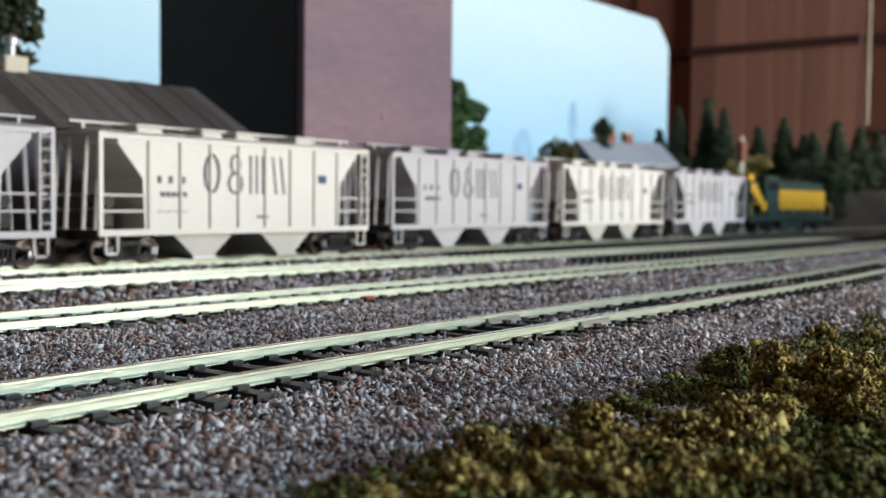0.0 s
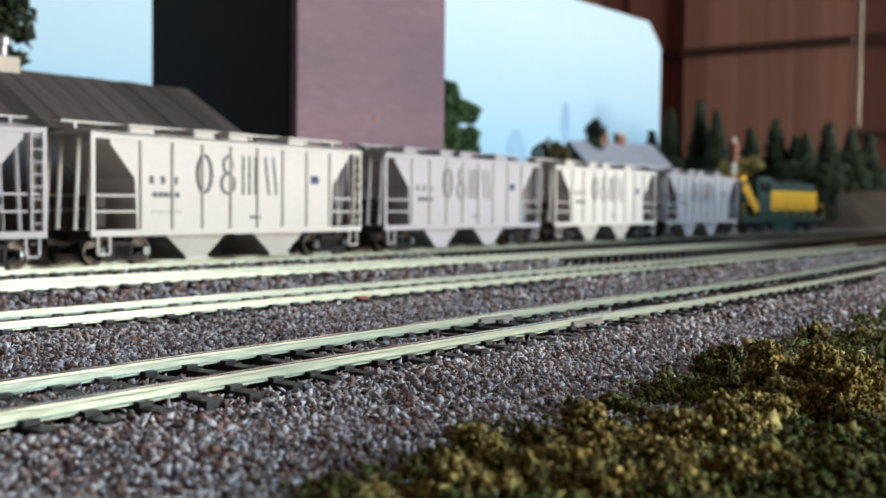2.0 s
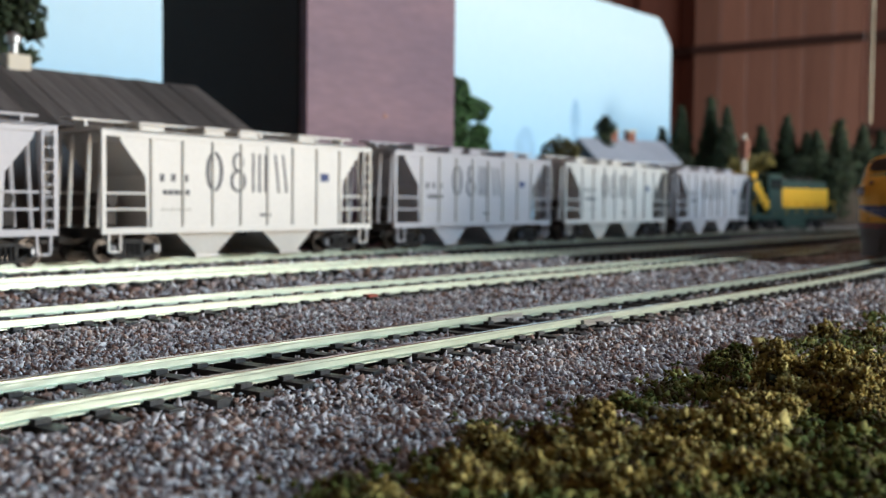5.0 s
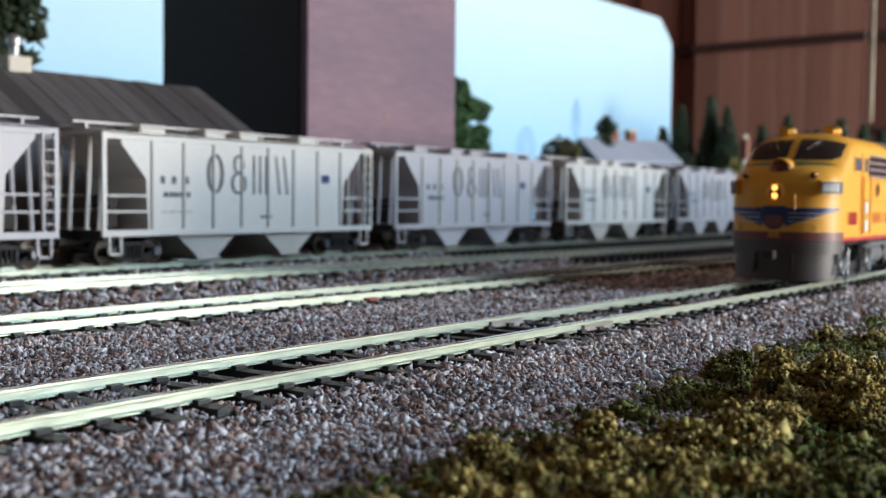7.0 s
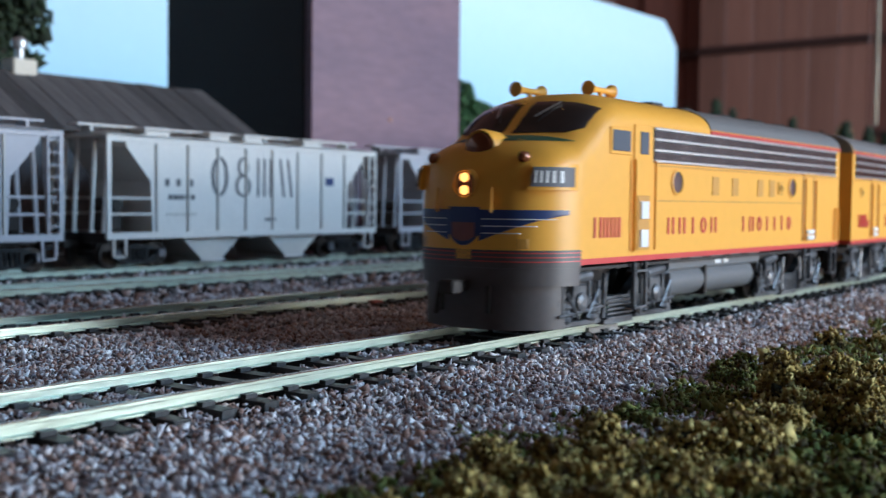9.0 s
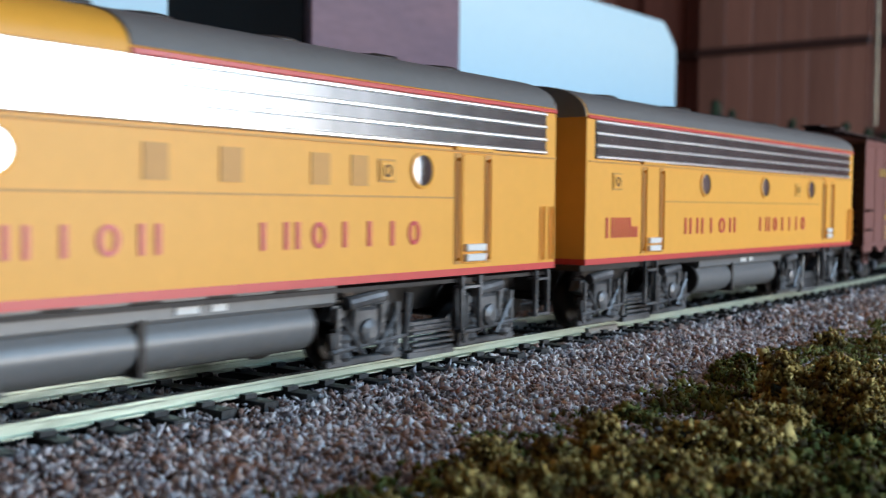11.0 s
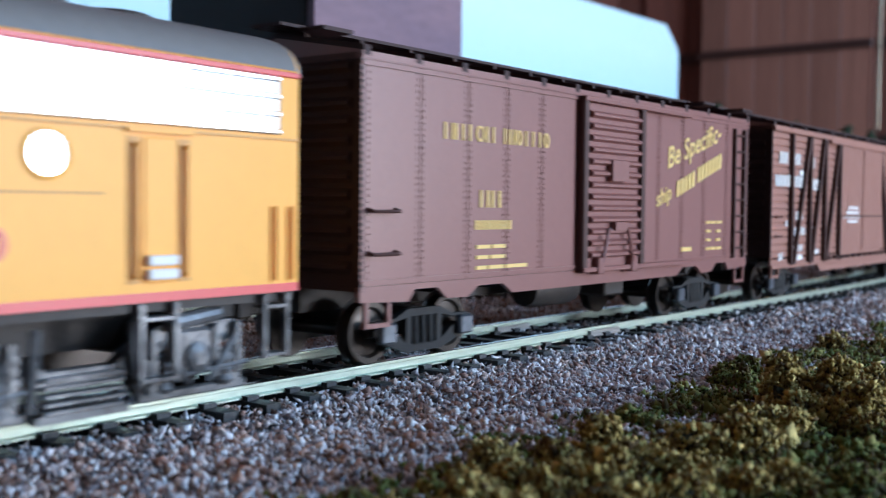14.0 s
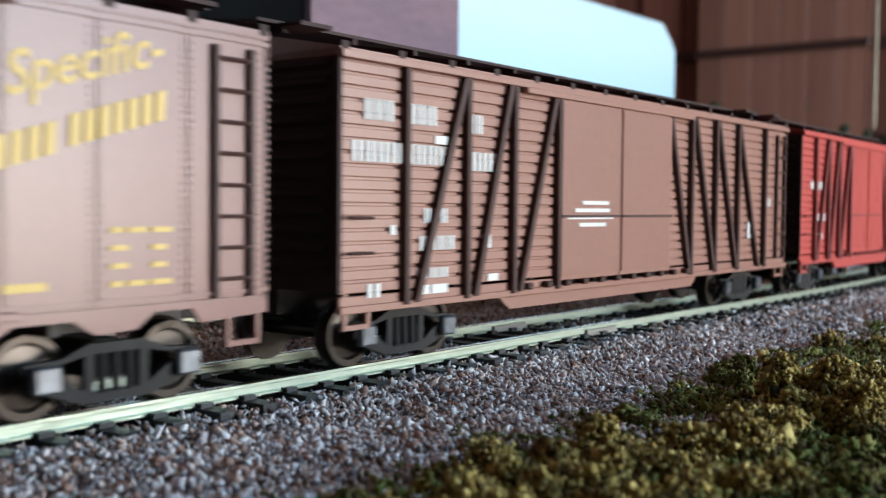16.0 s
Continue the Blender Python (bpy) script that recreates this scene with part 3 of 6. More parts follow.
# ---- buildings and trees behind ----
tower = thing("tower_building", "tall unfinished block building, mauve front and black side", "building", pose(0.418, 0.300, 0))
part("front_wall", box(B(), 0.0, 0.132, 0.0, 0.006, -0.001, 0.26, bev=0.0005), M["mauve"], tower, "mauve stained plywood wall")
# the left side faces away from the window; black colour paints its shade
part("side_wall", box(B(), -0.0006, 0.006, 0.0062, 0.124, -0.001, 0.26), M["black"], tower, "side wall with its shade put in as black")
part("side_wall", box(B(), 0.126, 0.1315, 0.0062, 0.124, -0.001, 0.26), M["black"], tower)
part("back_wall", box(B(), 0.0062, 0.1258, 0.118, 0.124, -0.001, 0.26), M["black"], tower)
part("roof", box(B(), 0.0062, 0.1258, 0.0062, 0.1178, 0.25, 0.255), M["black"], tower)
part("knot", turned(B(), [(0.0016, -0.0002), (0.0013, -0.0006), (0.0004, -0.0008)], "y", 12, (0.0645, 0, 0.0775)), M["tan"], tower, "round wood knot")

shed = thing("long_shed", "long low shed with weathered grey plank roof", "building", pose(0, 0, -0.0045))
X0, X1 = -0.25, 0.346
bm = B()
prism(bm, [(0.262, -0.001), (0.346, -0.001), (0.346, 0.058), (0.304, 0.082), (0.262, 0.058)], "x", X0 + 0.006, X1 - 0.006)
part("wall", bm, M["shedwall"], shed)
rafter = Vector((0, 0.046, 0.0262))
ang = math.degrees(math.atan2(0.0258, 0.046))
for side in (0, 1):
    strip = part("roof_plank", box(B(), 0.0, 0.0094, 0.0, 0.0535, 0.0, 0.0012, bev=0.0002), M["shingle"], shed)
    me = strip.data
    bpy.data.objects.remove(strip)
    n = int((X1 - X0) / 0.0096)
    rr = random.Random(5 + side)
    for i in range(n):
        x = X0 + i * 0.0096
        y0, z0 = (0.2565, 0.0598) if side == 0 else (0.3515, 0.0598)
        m = pose(x + (0 if side == 0 else 0.0094), y0, z0 + rr.uniform(0, 0.0004), 0, 0, 0 if side == 0 else 180) @ pose(0, 0, 0, ang, 0, 0)
        shared("roof_plank", me, shed, m)
part("ridge_cap", prism(B(), [(0.3005, 0.0848), (0.3040, 0.0872), (0.3075, 0.0848), (0.3040, 0.0862)], "x", X0, X1), M["shingle"], shed)
vent = thing("roof_vent", "white based galvanised roof ventilator on the shed ridge", "vent", pose(0.249, 0.304, 0.0840))
part("base", box(B(), -0.0055, 0.0055, -0.005, 0.005, -0.004, 0.0035, bev=0.0006), M["cream"], vent)
part("pipe", turned(B(), [(0.0020, 0.0036), (0.0020, 0.0080), (0.0034, 0.0084), (0.0034, 0.0110), (0.0022, 0.0124), (0.001, 0.013)], "z", 16), M["pipe"], vent, smooth=True)


def tree(name, x, y, h, r, material, label, seed, n=2600, shape="round", z=0.0, grain=0.0011):
    rng = np.random.default_rng(seed)
    ob = thing(name, label, "tree", pose(x, y, z), group="trees behind the yard")
    bm = B()
    rod(bm, (0, 0, -0.001), (0, 0, h * 0.55), h * 0.025, 8, h * 0.012)
    for i in range(7):
        a, zz = rng.uniform(0, 6.28), h * rng.uniform(0.25, 0.55)
        rod(bm, (0, 0, zz), (math.cos(a) * r * 0.7, math.sin(a) * r * 0.7, zz + h * 0.15), h * 0.008, 5, h * 0.003)
    part("trunk", bm, M["bark"], ob)
    if shape == "round":
        lob = [(np.array([rng.normal(0, 0.30) * r, rng.normal(0, 0.30) * r, h * rng.uniform(0.25, 0.86)]), r * rng.uniform(0.45, 0.72)) for _ in range(20)]
        pts = []
        for c, rr in lob:
            d = rng.normal(size=(n // 20, 3))
            d /= np.linalg.norm(d, axis=1)[:, None]
            pts.append(c + d * rr * rng.uniform(0.75, 1.05, (len(d), 1)))
        pts = np.concatenate(pts)
        pts = pts[pts[:, 2] < h]
    else:
        k = rng.uniform(0.06, 1.0, n)
        tier = np.floor(k * 11) / 11
        a = rng.uniform(0, 6.28, n)
        rad = r * (1.03 - k) * rng.uniform(0.2, 1.0, n) ** 0.6 * (0.75 + 0.5 * (k - tier) * 11 * -0.4 + 0.3)
        pts = np.column_stack([np.cos(a) * rad, np.sin(a) * rad, k * h])
    scatter("crown", pts, grain * rng.lognormal(0, 0.35, len(pts)), material, 0.5, 1.0, ob, seed)
    return ob


tree("broadleaf_tree", 0.655, 0.384, 0.132, 0.0150, M["leaf"], "rounded mid-green foam tree beside the tower", 70, 7000, grain=0.0014)
tree("broadleaf_tree", 0.672, 0.376, 0.118, 0.0130, M["leaf"], "rounded mid-green foam tree in the row", 71, 6000, grain=0.0014)
tree("broadleaf_tree", 0.290, 0.392, 0.190, 0.0235, M["conifer"], "tall dark foam tree behind the shed", 72, 9000, grain=0.0019)

# small scraps by the tracks
tagged(part("scrap", box(B(), 0.2085, 0.2125, 0.0655, 0.0685, 0.0014, 0.0032, bev=0.0004), M["redchip"]), "small orange-red scrap lying beside the siding rail", "scrap")
bm = B()
for x0, y0, z0, dx, dy in ((0.1660, -0.0800, 0.0050, 0.004, 0.0060), (0.1700, -0.0790, 0.0060, 0.006, 0.0030), (0.1500, -0.0830, 0.0030, 0.008, 0.0020)):
    pts = [(x0 + dx * k / 8, y0 + dy * k / 8, z0 + 0.0035 * math.sin(math.pi * k / 8)) for k in range(9)]
    for p, q2 in zip(pts, pts[1:]):
        rod(bm, p, q2, 0.00006, 5)
tagged(part("stray_fibres", bm, M["gold"]), "fine pale stray fibres in the foam bushes", "fibre", kind="stuff")


# ---- rolling stock ----
def wheelset(parent, x, r, key=None, gauge=0.00885, moved=None):
    bm = B()
    for s in (-1, 1):
        y = s * gauge
        turned(bm, [(r * 0.30, y + s * 0.0006), (r * 0.72, y + s * 0.0004), (r * 0.80, y + s * 0.0011), (r * 0.985, y + s * 0.0011), (r, y + s * 0.0002), (r * 1.0, y - s * 0.0007), (r * 1.10, y - s * 0.0009), (r * 1.09, y - s * 0.0013), (r * 0.3, y - s * 0.0012)], "y", 28)
        turned(bm, [(r * 0.22, y + s * 0.0004), (r * 0.16, y + s * 0.0016), (r * 0.05, y + s * 0.0018)], "y", 12)
    rod(bm, (0, -gauge, 0), (0, gauge, 0), 0.0011, 10)
    ob = part("wheelset", bm, M["wheel"], parent, "turned metal wheels on an axle", smooth=True)
    ob.matrix_basis = pose(x, 0, r)
    if moved is not None:
        moved.append((ob, x, r))
    return ob


def freight_truck(car, x, moved=None, wb=0.0198, r=0.0049, mat_key="truck", gauge=0.00885):
    tr = new("truck")
    tr.parent = car
    tr.matrix_basis = pose(x, 0, 0)
    for s in (-1, 1):
        bm = B()
        y0, y1 = sorted((s * 0.0114, s * 0.0127))
        # arched top member, dropped bottom member and columns round the spring nest
        prism(bm, [(-wb / 2 - 0.0022, r + 0.0006), (-wb / 2 - 0.0022, r + 0.0018), (-wb / 2 + 0.0025, r + 0.0020), (-0.0040, r + 0.0034), (0.0040, r + 0.0034), (wb / 2 - 0.0025, r + 0.0020), (wb / 2 + 0.0022, r + 0.0018), (wb / 2 + 0.0022, r + 0.0006), (0.0038, r + 0.0022), (-0.0038, r + 0.0022)], "y", y0, y1)
        prism(bm, [(-wb / 2 - 0.0012, r - 0.0012), (-wb / 2 + 0.0015, r + 0.0006), (-0.0040, r - 0.0022), (0.0040, r - 0.0022), (wb / 2 - 0.0015, r + 0.0006), (wb / 2 + 0.0012, r - 0.0012), (0.0046, r - 0.0034), (-0.0046, r - 0.0034)], "y", y0, y1)
        for k in (-1, 1):
            box(bm, k * 0.0038 - 0.0006, k * 0.0038 + 0.0006, y0, y1, r - 0.0026, r + 0.0026)
        frame_ob = part("side_frame", bm, M[mat_key], tr)
        for sx in (-1, 1):
            bm = B()
            box(bm, sx * wb / 2 - 0.0017, sx * wb / 2 + 0.0017, *sorted((s * 0.0126, s * 0.0140)), r - 0.0015, r + 0.0016, bev=0.0003)
            part("journal_box", bm, M["steelblue"], tr)
        for k in (-1, 0, 1):
            part("spring", rod(B(), (k * 0.0019, s * 0.0124, r - 0.0024), (k * 0.0019, s * 0.0122, r + 0.0022), 0.0006, 8), M[mat_key], tr)
    part("bolster", box(B(), -0.0022, 0.0022, -0.0112, 0.0112, r - 0.001, r + 0.0035, bev=0.0003), M["steel"], tr)
    for sx in (-1, 1):
        wheelset(tr, sx * wb / 2, r, gauge=gauge, moved=moved)
    return tr


def coupler(car, x, d, z=0.0085):
    bm = B()
    box(bm, *sorted((x, x + d * 0.005)), -0.0011, 0.0011, z - 0.001, z + 0.001, bev=0.0002)
    box(bm, *sorted((x + d * 0.0035, x + d * 0.0066)), -0.0019, 0.0015, z - 0.0013, z + 0.0013, bev=0.0003)
    part("coupler", bm, M["steel"], car, "dark knuckle coupler")


def ladder(car, name, x, y, z0, z1, w, n, material, s=-1):
    bm = B()
    for sx in (-w / 2, w / 2):
        box(bm, x + sx - 0.00035, x + sx + 0.00035, *sorted((y, y + s * 0.0008)), z0, z1)
    lad = part(name, bm, material, car)
    me = None
    for i in range(n):
        z = z0 + (z1 - z0) * (i + 0.6) / n
        if me is None:
            ob = part("rung", rod(B(), (x - w / 2, y + s * 0.0005, 0), (x + w / 2, y + s * 0.0005, 0), 0.0003, 6), material, lad)
            ob.matrix_basis, me = pose(0, 0, z), ob.data
        else:
            shared("rung", me, lad, pose(0, 0, z))
    return lad


def marks_bm(strokes, y):
    """Plain strokes: each a four-cornered patch in x and z."""
    bm = B()
    for q in strokes:
        prism(bm, q, "y", y - 0.00012, y + 0.0001)
    return bm


def ring(bm, cx, cz, rx, rz, th, y, n=24):
    pts = [[bm.verts.new((cx + (rx - d) * math.cos(6.2832 * i / n), yy, cz + (rz - d * 0.7) * math.sin(6.2832 * i / n))) for i in range(n)] for d in (0, th) for yy in (y - 0.00012, y + 0.0001)]
    for i in range(n):
        j = (i + 1) % n
        bm.faces.new((pts[0][i], pts[0][j], pts[2][j], pts[2][i]))
        bm.faces.new((pts[0][j], pts[0][i], pts[1][i], pts[1][j]))
        bm.faces.new((pts[2][i], pts[2][j], pts[3][j], pts[3][i]))


def blocks(car, x, z, widths, h, gap, material, y, label="", hollow=True, th=0.0011, slant=0.0):
    """A line of plain solid bars as wide as given, with clipped corners."""
    bm = B()
    k = 0
    for w in widths:
        zz = z + slant * k
        if w > 0:
            f = (0.82 if slant else 0.60) if hollow else 1.0
            a, b, c = x + w * (1 - f) / 2, x + w * (1 + f) / 2, min(w, h) * (0.10 if hollow else 0.06)
            k2 = slant / max(1e-6, abs(w) + gap)
            prism(bm, [(a, zz), (b, zz + k2 * (b - a)), (b + k2 * 0.0006, zz + h + k2 * (b - a)), (a + k2 * 0.0006, zz + h)], "y", y - 0.00012, y + 0.0001)
        x += abs(w) + gap
        k += 1
    return part("lettering", bm, material, car, label)


def strokes(car, x0, x1, z, h, kinds, fill, th, material, y, label):
    """A line of plain upright bars between x0 and x1: p a pair, i a single one, s a short pair, and plain rings for o."""
    bm = B()
    pitch = (x1 - x0) / len(kinds)
    for k, kind in enumerate(kinds):
        w = pitch * fill
        c = x0 + pitch * (k + 0.5)
        if kind == "o":
            ring(bm, c, z + h / 2, w / 2, h / 2, th, y)
            continue
        for e in ((0,) if kind == "i" else (-1, 1)):
            box(bm, c + e * (w - th) / 2 - th / 2, c + e * (w - th) / 2 + th / 2, y - 0.00012, y + 0.0001, z, z + h * (0.55 if kind == "s" else 1.0))
    return part("lettering", bm, material, car, label)


def words(car, text, x, z, size, angle, material, y, label, shear=0.35):
    """Readable words in the built-in font on the side of a car."""
    cu = bpy.data.curves.new("lettering", "FONT")
    cu.body, cu.size, cu.shear, cu.extrude, cu.offset, cu.resolution_u = text, size, shear, 0.00006, size * 0.012, 3
    ob = new("lettering_source", cu)
    bpy.context.view_layer.update()
    me = bpy.data.meshes.new_from_object(ob)
    bpy.data.objects.remove(ob)
    me.transform(pose(x, y, z) @ Matrix.Rotation(radians(-angle), 4, "Y") @ Matrix.Rotation(radians(90), 4, "X"))
    me.materials.clear()
    me.materials.append(material)
    out = new("lettering", me)
    out.parent = car
    out["label"] = label
    return out


def hopper(x, paint, label, moved=None):
    """A two-bay covered hopper car; its origin is on the rail at mid-length."""
    L, W = 0.1455, 0.0170
    h = L / 2
    car = thing("hopper_car", label, "freight car", group="hopper cars of the standing train")
    P = M[paint]
    # hull: full-length roof, slope sheets to the bays
    bm = B()
    prism(bm, [(-h + 0.0080, 0.0425), (-h + 0.0085, 0.0395), (-h + 0.0190, 0.0290), (-h + 0.0200, 0.0118), (h - 0.0200, 0.0118), (h - 0.0190, 0.0290), (h - 0.0085, 0.0395), (h - 0.0080, 0.0425)], "y", -W + 0.0006, W - 0.0006)
    part("hull", bm, P, car)
    bm = B()
    prism(bm, [(-W, 0.0426), (W, 0.0426), (W, 0.0432), (0, 0.0448), (-W, 0.0432)], "x", -h + 0.004, h - 0.004)
    part("roof", bm, P, car)
    for s in (-1, 1):
        bm = B()
        y0, y1 = sorted((s * W, s * (W - 0.0012)))
        box(bm, -h, h, y0, y1, 0.0105, 0.0128)
        box(bm, -h, h, y0, y1, 0.0410, 0.0430)
        for e in (-1, 1):
            box(bm, *sorted((e * h, e * (h - 0.0018))), y0, y1, 0.0128, 0.0410)
        part("side_frame", bm, P, car)
        for i in range(8):
            xx = -h + 0.0215 + i * (L - 0.043) / 7
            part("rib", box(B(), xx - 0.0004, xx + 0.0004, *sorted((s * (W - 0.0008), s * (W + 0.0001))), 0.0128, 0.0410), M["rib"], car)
        for e in (-1, 1):
            bm = B()
            for z in (0.0185, 0.0235):
                rod(bm, (e * (h - 0.0015), s * (W - 0.0006), z), (e * (h - 0.0205), s * (W - 0.0006), z), 0.00045, 6)
            part("grab_rail", bm, P, car)
            st = B()
            for xx in (0.0025, 0.0075):
                box(st, *sorted((e * (h - xx), e * (h - xx - 0.0008))), *sorted((s * W, s * (W - 0.0008))), 0.0040, 0.0106)
            box(st, *sorted((e * (h - 0.0025), e * (h - 0.0083))), *sorted((s * W, s * (W - 0.0008))), 0.0040, 0.0047)
            part("stirrup_step", st, P, car)
        ladder(car, "ladder", s * -1 * (h - 0.0040), s * W, 0.0128, 0.0415, 0.0045, 8, P, s)
    # bays; the cream-grey car's take the rib grey, with shade in the colour
    for c in (-0.0225, 0.0225):
        bm = B()
        prism(bm, [(c - 0.0165, 0.0117), (c + 0.0165, 0.0117), (c + 0.0060, 0.0030), (c + 0.0052, 0.0018), (c - 0.0052, 0.0018), (c - 0.0060, 0.0030)], "y", -0.0138, 0.0138)
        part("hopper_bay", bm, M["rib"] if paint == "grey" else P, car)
        part("outlet_gate", box(B(), c - 0.0062, c + 0.0062, -0.0146, 0.0146, 0.0009, 0.0020, bev=0.0002), M["pipe"], car)
    bm = B()
    box(bm, -h + 0.001, h - 0.001, -0.0024, 0.0024, 0.0085, 0.0116)
    for e in (-1, 1):
        box(bm, *sorted((e * (h - 0.001), e * (h - 0.003))), -W + 0.001, W - 0.001, 0.0090, 0.0126)
    part("centre_sill", bm, M["steel"], car)
    for e in (-1, 1):
        bm = B()
        for y in (-0.012, -0.005, 0.005, 0.012):
            rod(bm, (e * (h - 0.0022), y, 0.0126), (e * (h - 0.0040), y, 0.0420), 0.0008, 6)
        part("end_brace", bm, P, car)
        bm = B()
        box(bm, *sorted((e * (h - 0.0085), e * (h - 0.0150))), -0.006, 0.006, 0.0130, 0.0190, bev=0.0006)
        turned(bm, [(0.0022, -0.007), (0.0022, 0.006)], "y", 12, (e * (h - 0.012), 0, 0.0215))
        part("brake_gear", bm, M["steel"], car)
        coupler(car, e * h, e)
        freight_truck(car, e * (h - 0.0165), moved)
    # roof walk and hatches
    bm = B()
    for y in (-0.0026, -0.0009, 0.0008, 0.0025):
        box(bm, -h - 0.002, h + 0.002, y - 0.0007, y + 0.0007, 0.0462, 0.0468)
    for i in range(9):
        xx = -h + 0.004 + i * (L - 0.008) / 8
        box(bm, xx - 0.0005, xx + 0.0005, -0.0030, 0.0030, 0.0444, 0.0462)
    part("roof_walk", bm, P, car)
    for s in (-1, 1):
        for i in range(4):
            xx = (-0.0485, -0.018, 0.0, 0.034)[i]
            bm = B()
            box(bm, xx - 0.0055, xx + 0.0055, s * 0.0095 - 0.0042, s * 0.0095 + 0.0042, 0.0432, 0.0452, bev=0.0008)
            box(bm, xx - 0.0062, xx + 0.0062, s * 0.0095 - 0.0049, s * 0.0095 + 0.0049, 0.0452, 0.0462, bev=0.0004)
            part("roof_hatch", bm, P, car)
    y = -W - 0.00002 + 0.0006
    ymark = -(W - 0.0006) - 0.00015
    xs = -h + 0.0475
    z0, z1, t = 0.0245, 0.0380, 0.0010
    bm = B()
    ring(bm, xs + 0.0043, (z0 + z1) / 2, 0.0043, (z1 - z0) / 2, 0.0016, ymark)
    part("lettering", bm, M["ink"], car, "tall dark ring mark")
    bm = B()
    ring(bm, xs + 0.0165, z1 - 0.0033, 0.0029, 0.0034, 0.0012, ymark)
    ring(bm, xs + 0.0165, z0 + 0.0037, 0.0041, 0.0039, 0.0013, ymark)
    part("lettering", bm, M["ink"], car, "tall dark double ring mark")
    for q in ([(xs + 0.0242, 0), (xs + 0.0276, 0), (xs + 0.0310, 0)], [(xs + 0.0365, 0.0022), (xs + 0.0410, 0.0022)]):
        part("lettering", marks_bm([[(x0, z1), (x0 + t, z1), (x0 + t + lean, z0), (x0 + lean, z0)] for x0, lean in q], ymark), M["ink"], car, "tall dark straight marks")
    blocks(car, -h + 0.025, 0.0275, [0.003, 0.003, 0.004], 0.0024, 0.0022, M["ink"], ymark, th=0.0006)
    blocks(car, -h + 0.027, 0.0232, [0.002] * 5, 0.0016, 0.0006, M["ink"], ymark, hollow=False)
    blocks(car, -h + 0.026, 0.0180, [0.004, 0.006, 0.003], 0.0008, 0.0006, M["rib"], ymark, hollow=False)
    blocks(car, -h + 0.076, 0.0160, [0.006], 0.0010, 0.0006, M["ink"], ymark, hollow=False)
    blocks(car, -h + 0.112, 0.0290, [0.005], 0.0030, 0.0006, M["blue"], ymark, "small blue mark", hollow=False, slant=0)
    return car


def place(line, x, half, lift=0.0):
    """On the rails of a line: the pose of a car whose middle is at x."""
    a, b = Vector((x - half, line(x - half), 0)), Vector((x + half, line(x + half), 0))
    m = (a + b) / 2
    return pose(m.x, m.y, RAIL + lift, 0, 0, math.degrees(math.atan2(b.y - a.y, b.x - a.x)))


def taller(car, z0, k):
    """Stretch the car's body upwards from its sill, at height z0."""
    done = set()
    for ob in car.children:
        if ob.type != "MESH" or ob.data.name in done:
            continue
        done.add(ob.data.name)
        for v in ob.data.vertices:
            if v.co.z > z0:
                v.co.z = z0 + (v.co.z - z0) * k
        for kid in ob.children:
            kid.location.z = z0 + (kid.location.z - z0) * k


first = hopper(0, "grey", "cream-grey covered hopper car with dark letter marks")
second = hopper(0, "grey2", "cool grey covered hopper car with dark letter marks")
HSTART, HSTEP = 0.2186 + 0.0728, 0.1625
for car in (first, second):
    taller(car, 0.0128, 1.125)
first.matrix_basis = place(hopper_line, HSTART, 0.055)
second.matrix_basis = place(hopper_line, HSTART + HSTEP, 0.055)
copy_thing(first, place(hopper_line, HSTART + 2 * HSTEP, 0.055))
copy_thing(second, place(hopper_line, HSTART + 3 * HSTEP, 0.055))
copy_thing(second, place(hopper_line, HSTART - HSTEP, 0.055))


# ---- the passing train ----
SPEED = 0.0800
TRAIN = []          # car, place of its middle along the line at 12.5 s, half the truck spacing, wheelsets
W = 0.0168
S = -W              # the side that faces the window


def join_train(car, lo, hi, half, moved, lift):
    """lift: how far the body is raised on its trucks."""
    for ob in car.children:
        if ob.name.startswith("truck"):
            ob.location.z = -lift
    TRAIN.append((car, (lo + hi) / 2, half, moved, lift))


# the cab unit's shape: half width and heights along its length, x from the nose tip
HEIGHTS = [(0.0, 0.0235), (0.0008, 0.0285), (0.0022, 0.0318), (0.005, 0.0347), (0.009, 0.0364), (0.0135, 0.0374), (0.0152, 0.0384), (0.018, 0.0410), (0.021, 0.0434), (0.0245, 0.0452), (0.029, 0.0464), (0.034, 0.0470), (1.0, 0.0470)]
SHOULDERS = [(0.0, 0.0205), (0.003, 0.0265), (0.009, 0.0300), (0.0145, 0.0312), (0.019, 0.0330), (0.0235, 0.0375), (0.028, 0.0400), (1.0, 0.0405)]


def along(table, x):
    for (a, u), (b, v) in zip(table, table[1:]):
        if x <= b:
            k = (x - a) / (b - a)
            return u + (v - u) * max(0.0, k)
    return table[-1][1]


def half_width(x, z):
    """Half the breadth of the cab unit at x from the nose and height z; below zero outside it."""
    w = W * (max(0.0, 1 - (1 - min(1, x / 0.0165)) ** 2.5)) ** 0.42 if x > 0 else 0.0
    top, sh = along(HEIGHTS, x), along(SHOULDERS, x)
    if z <= sh:
        return w
    if z >= top:
        return -1.0
    return w * (1 - ((z - sh) / (top - sh)) ** 2.3) ** (1 / 2.3)


def nose_x(y, z):
    a, b = 0.0, 0.05
    for _ in range(30):
        m = (a + b) / 2
        if half_width(m, z) >= abs(y):
            b = m
        else:
            a = m
    return b


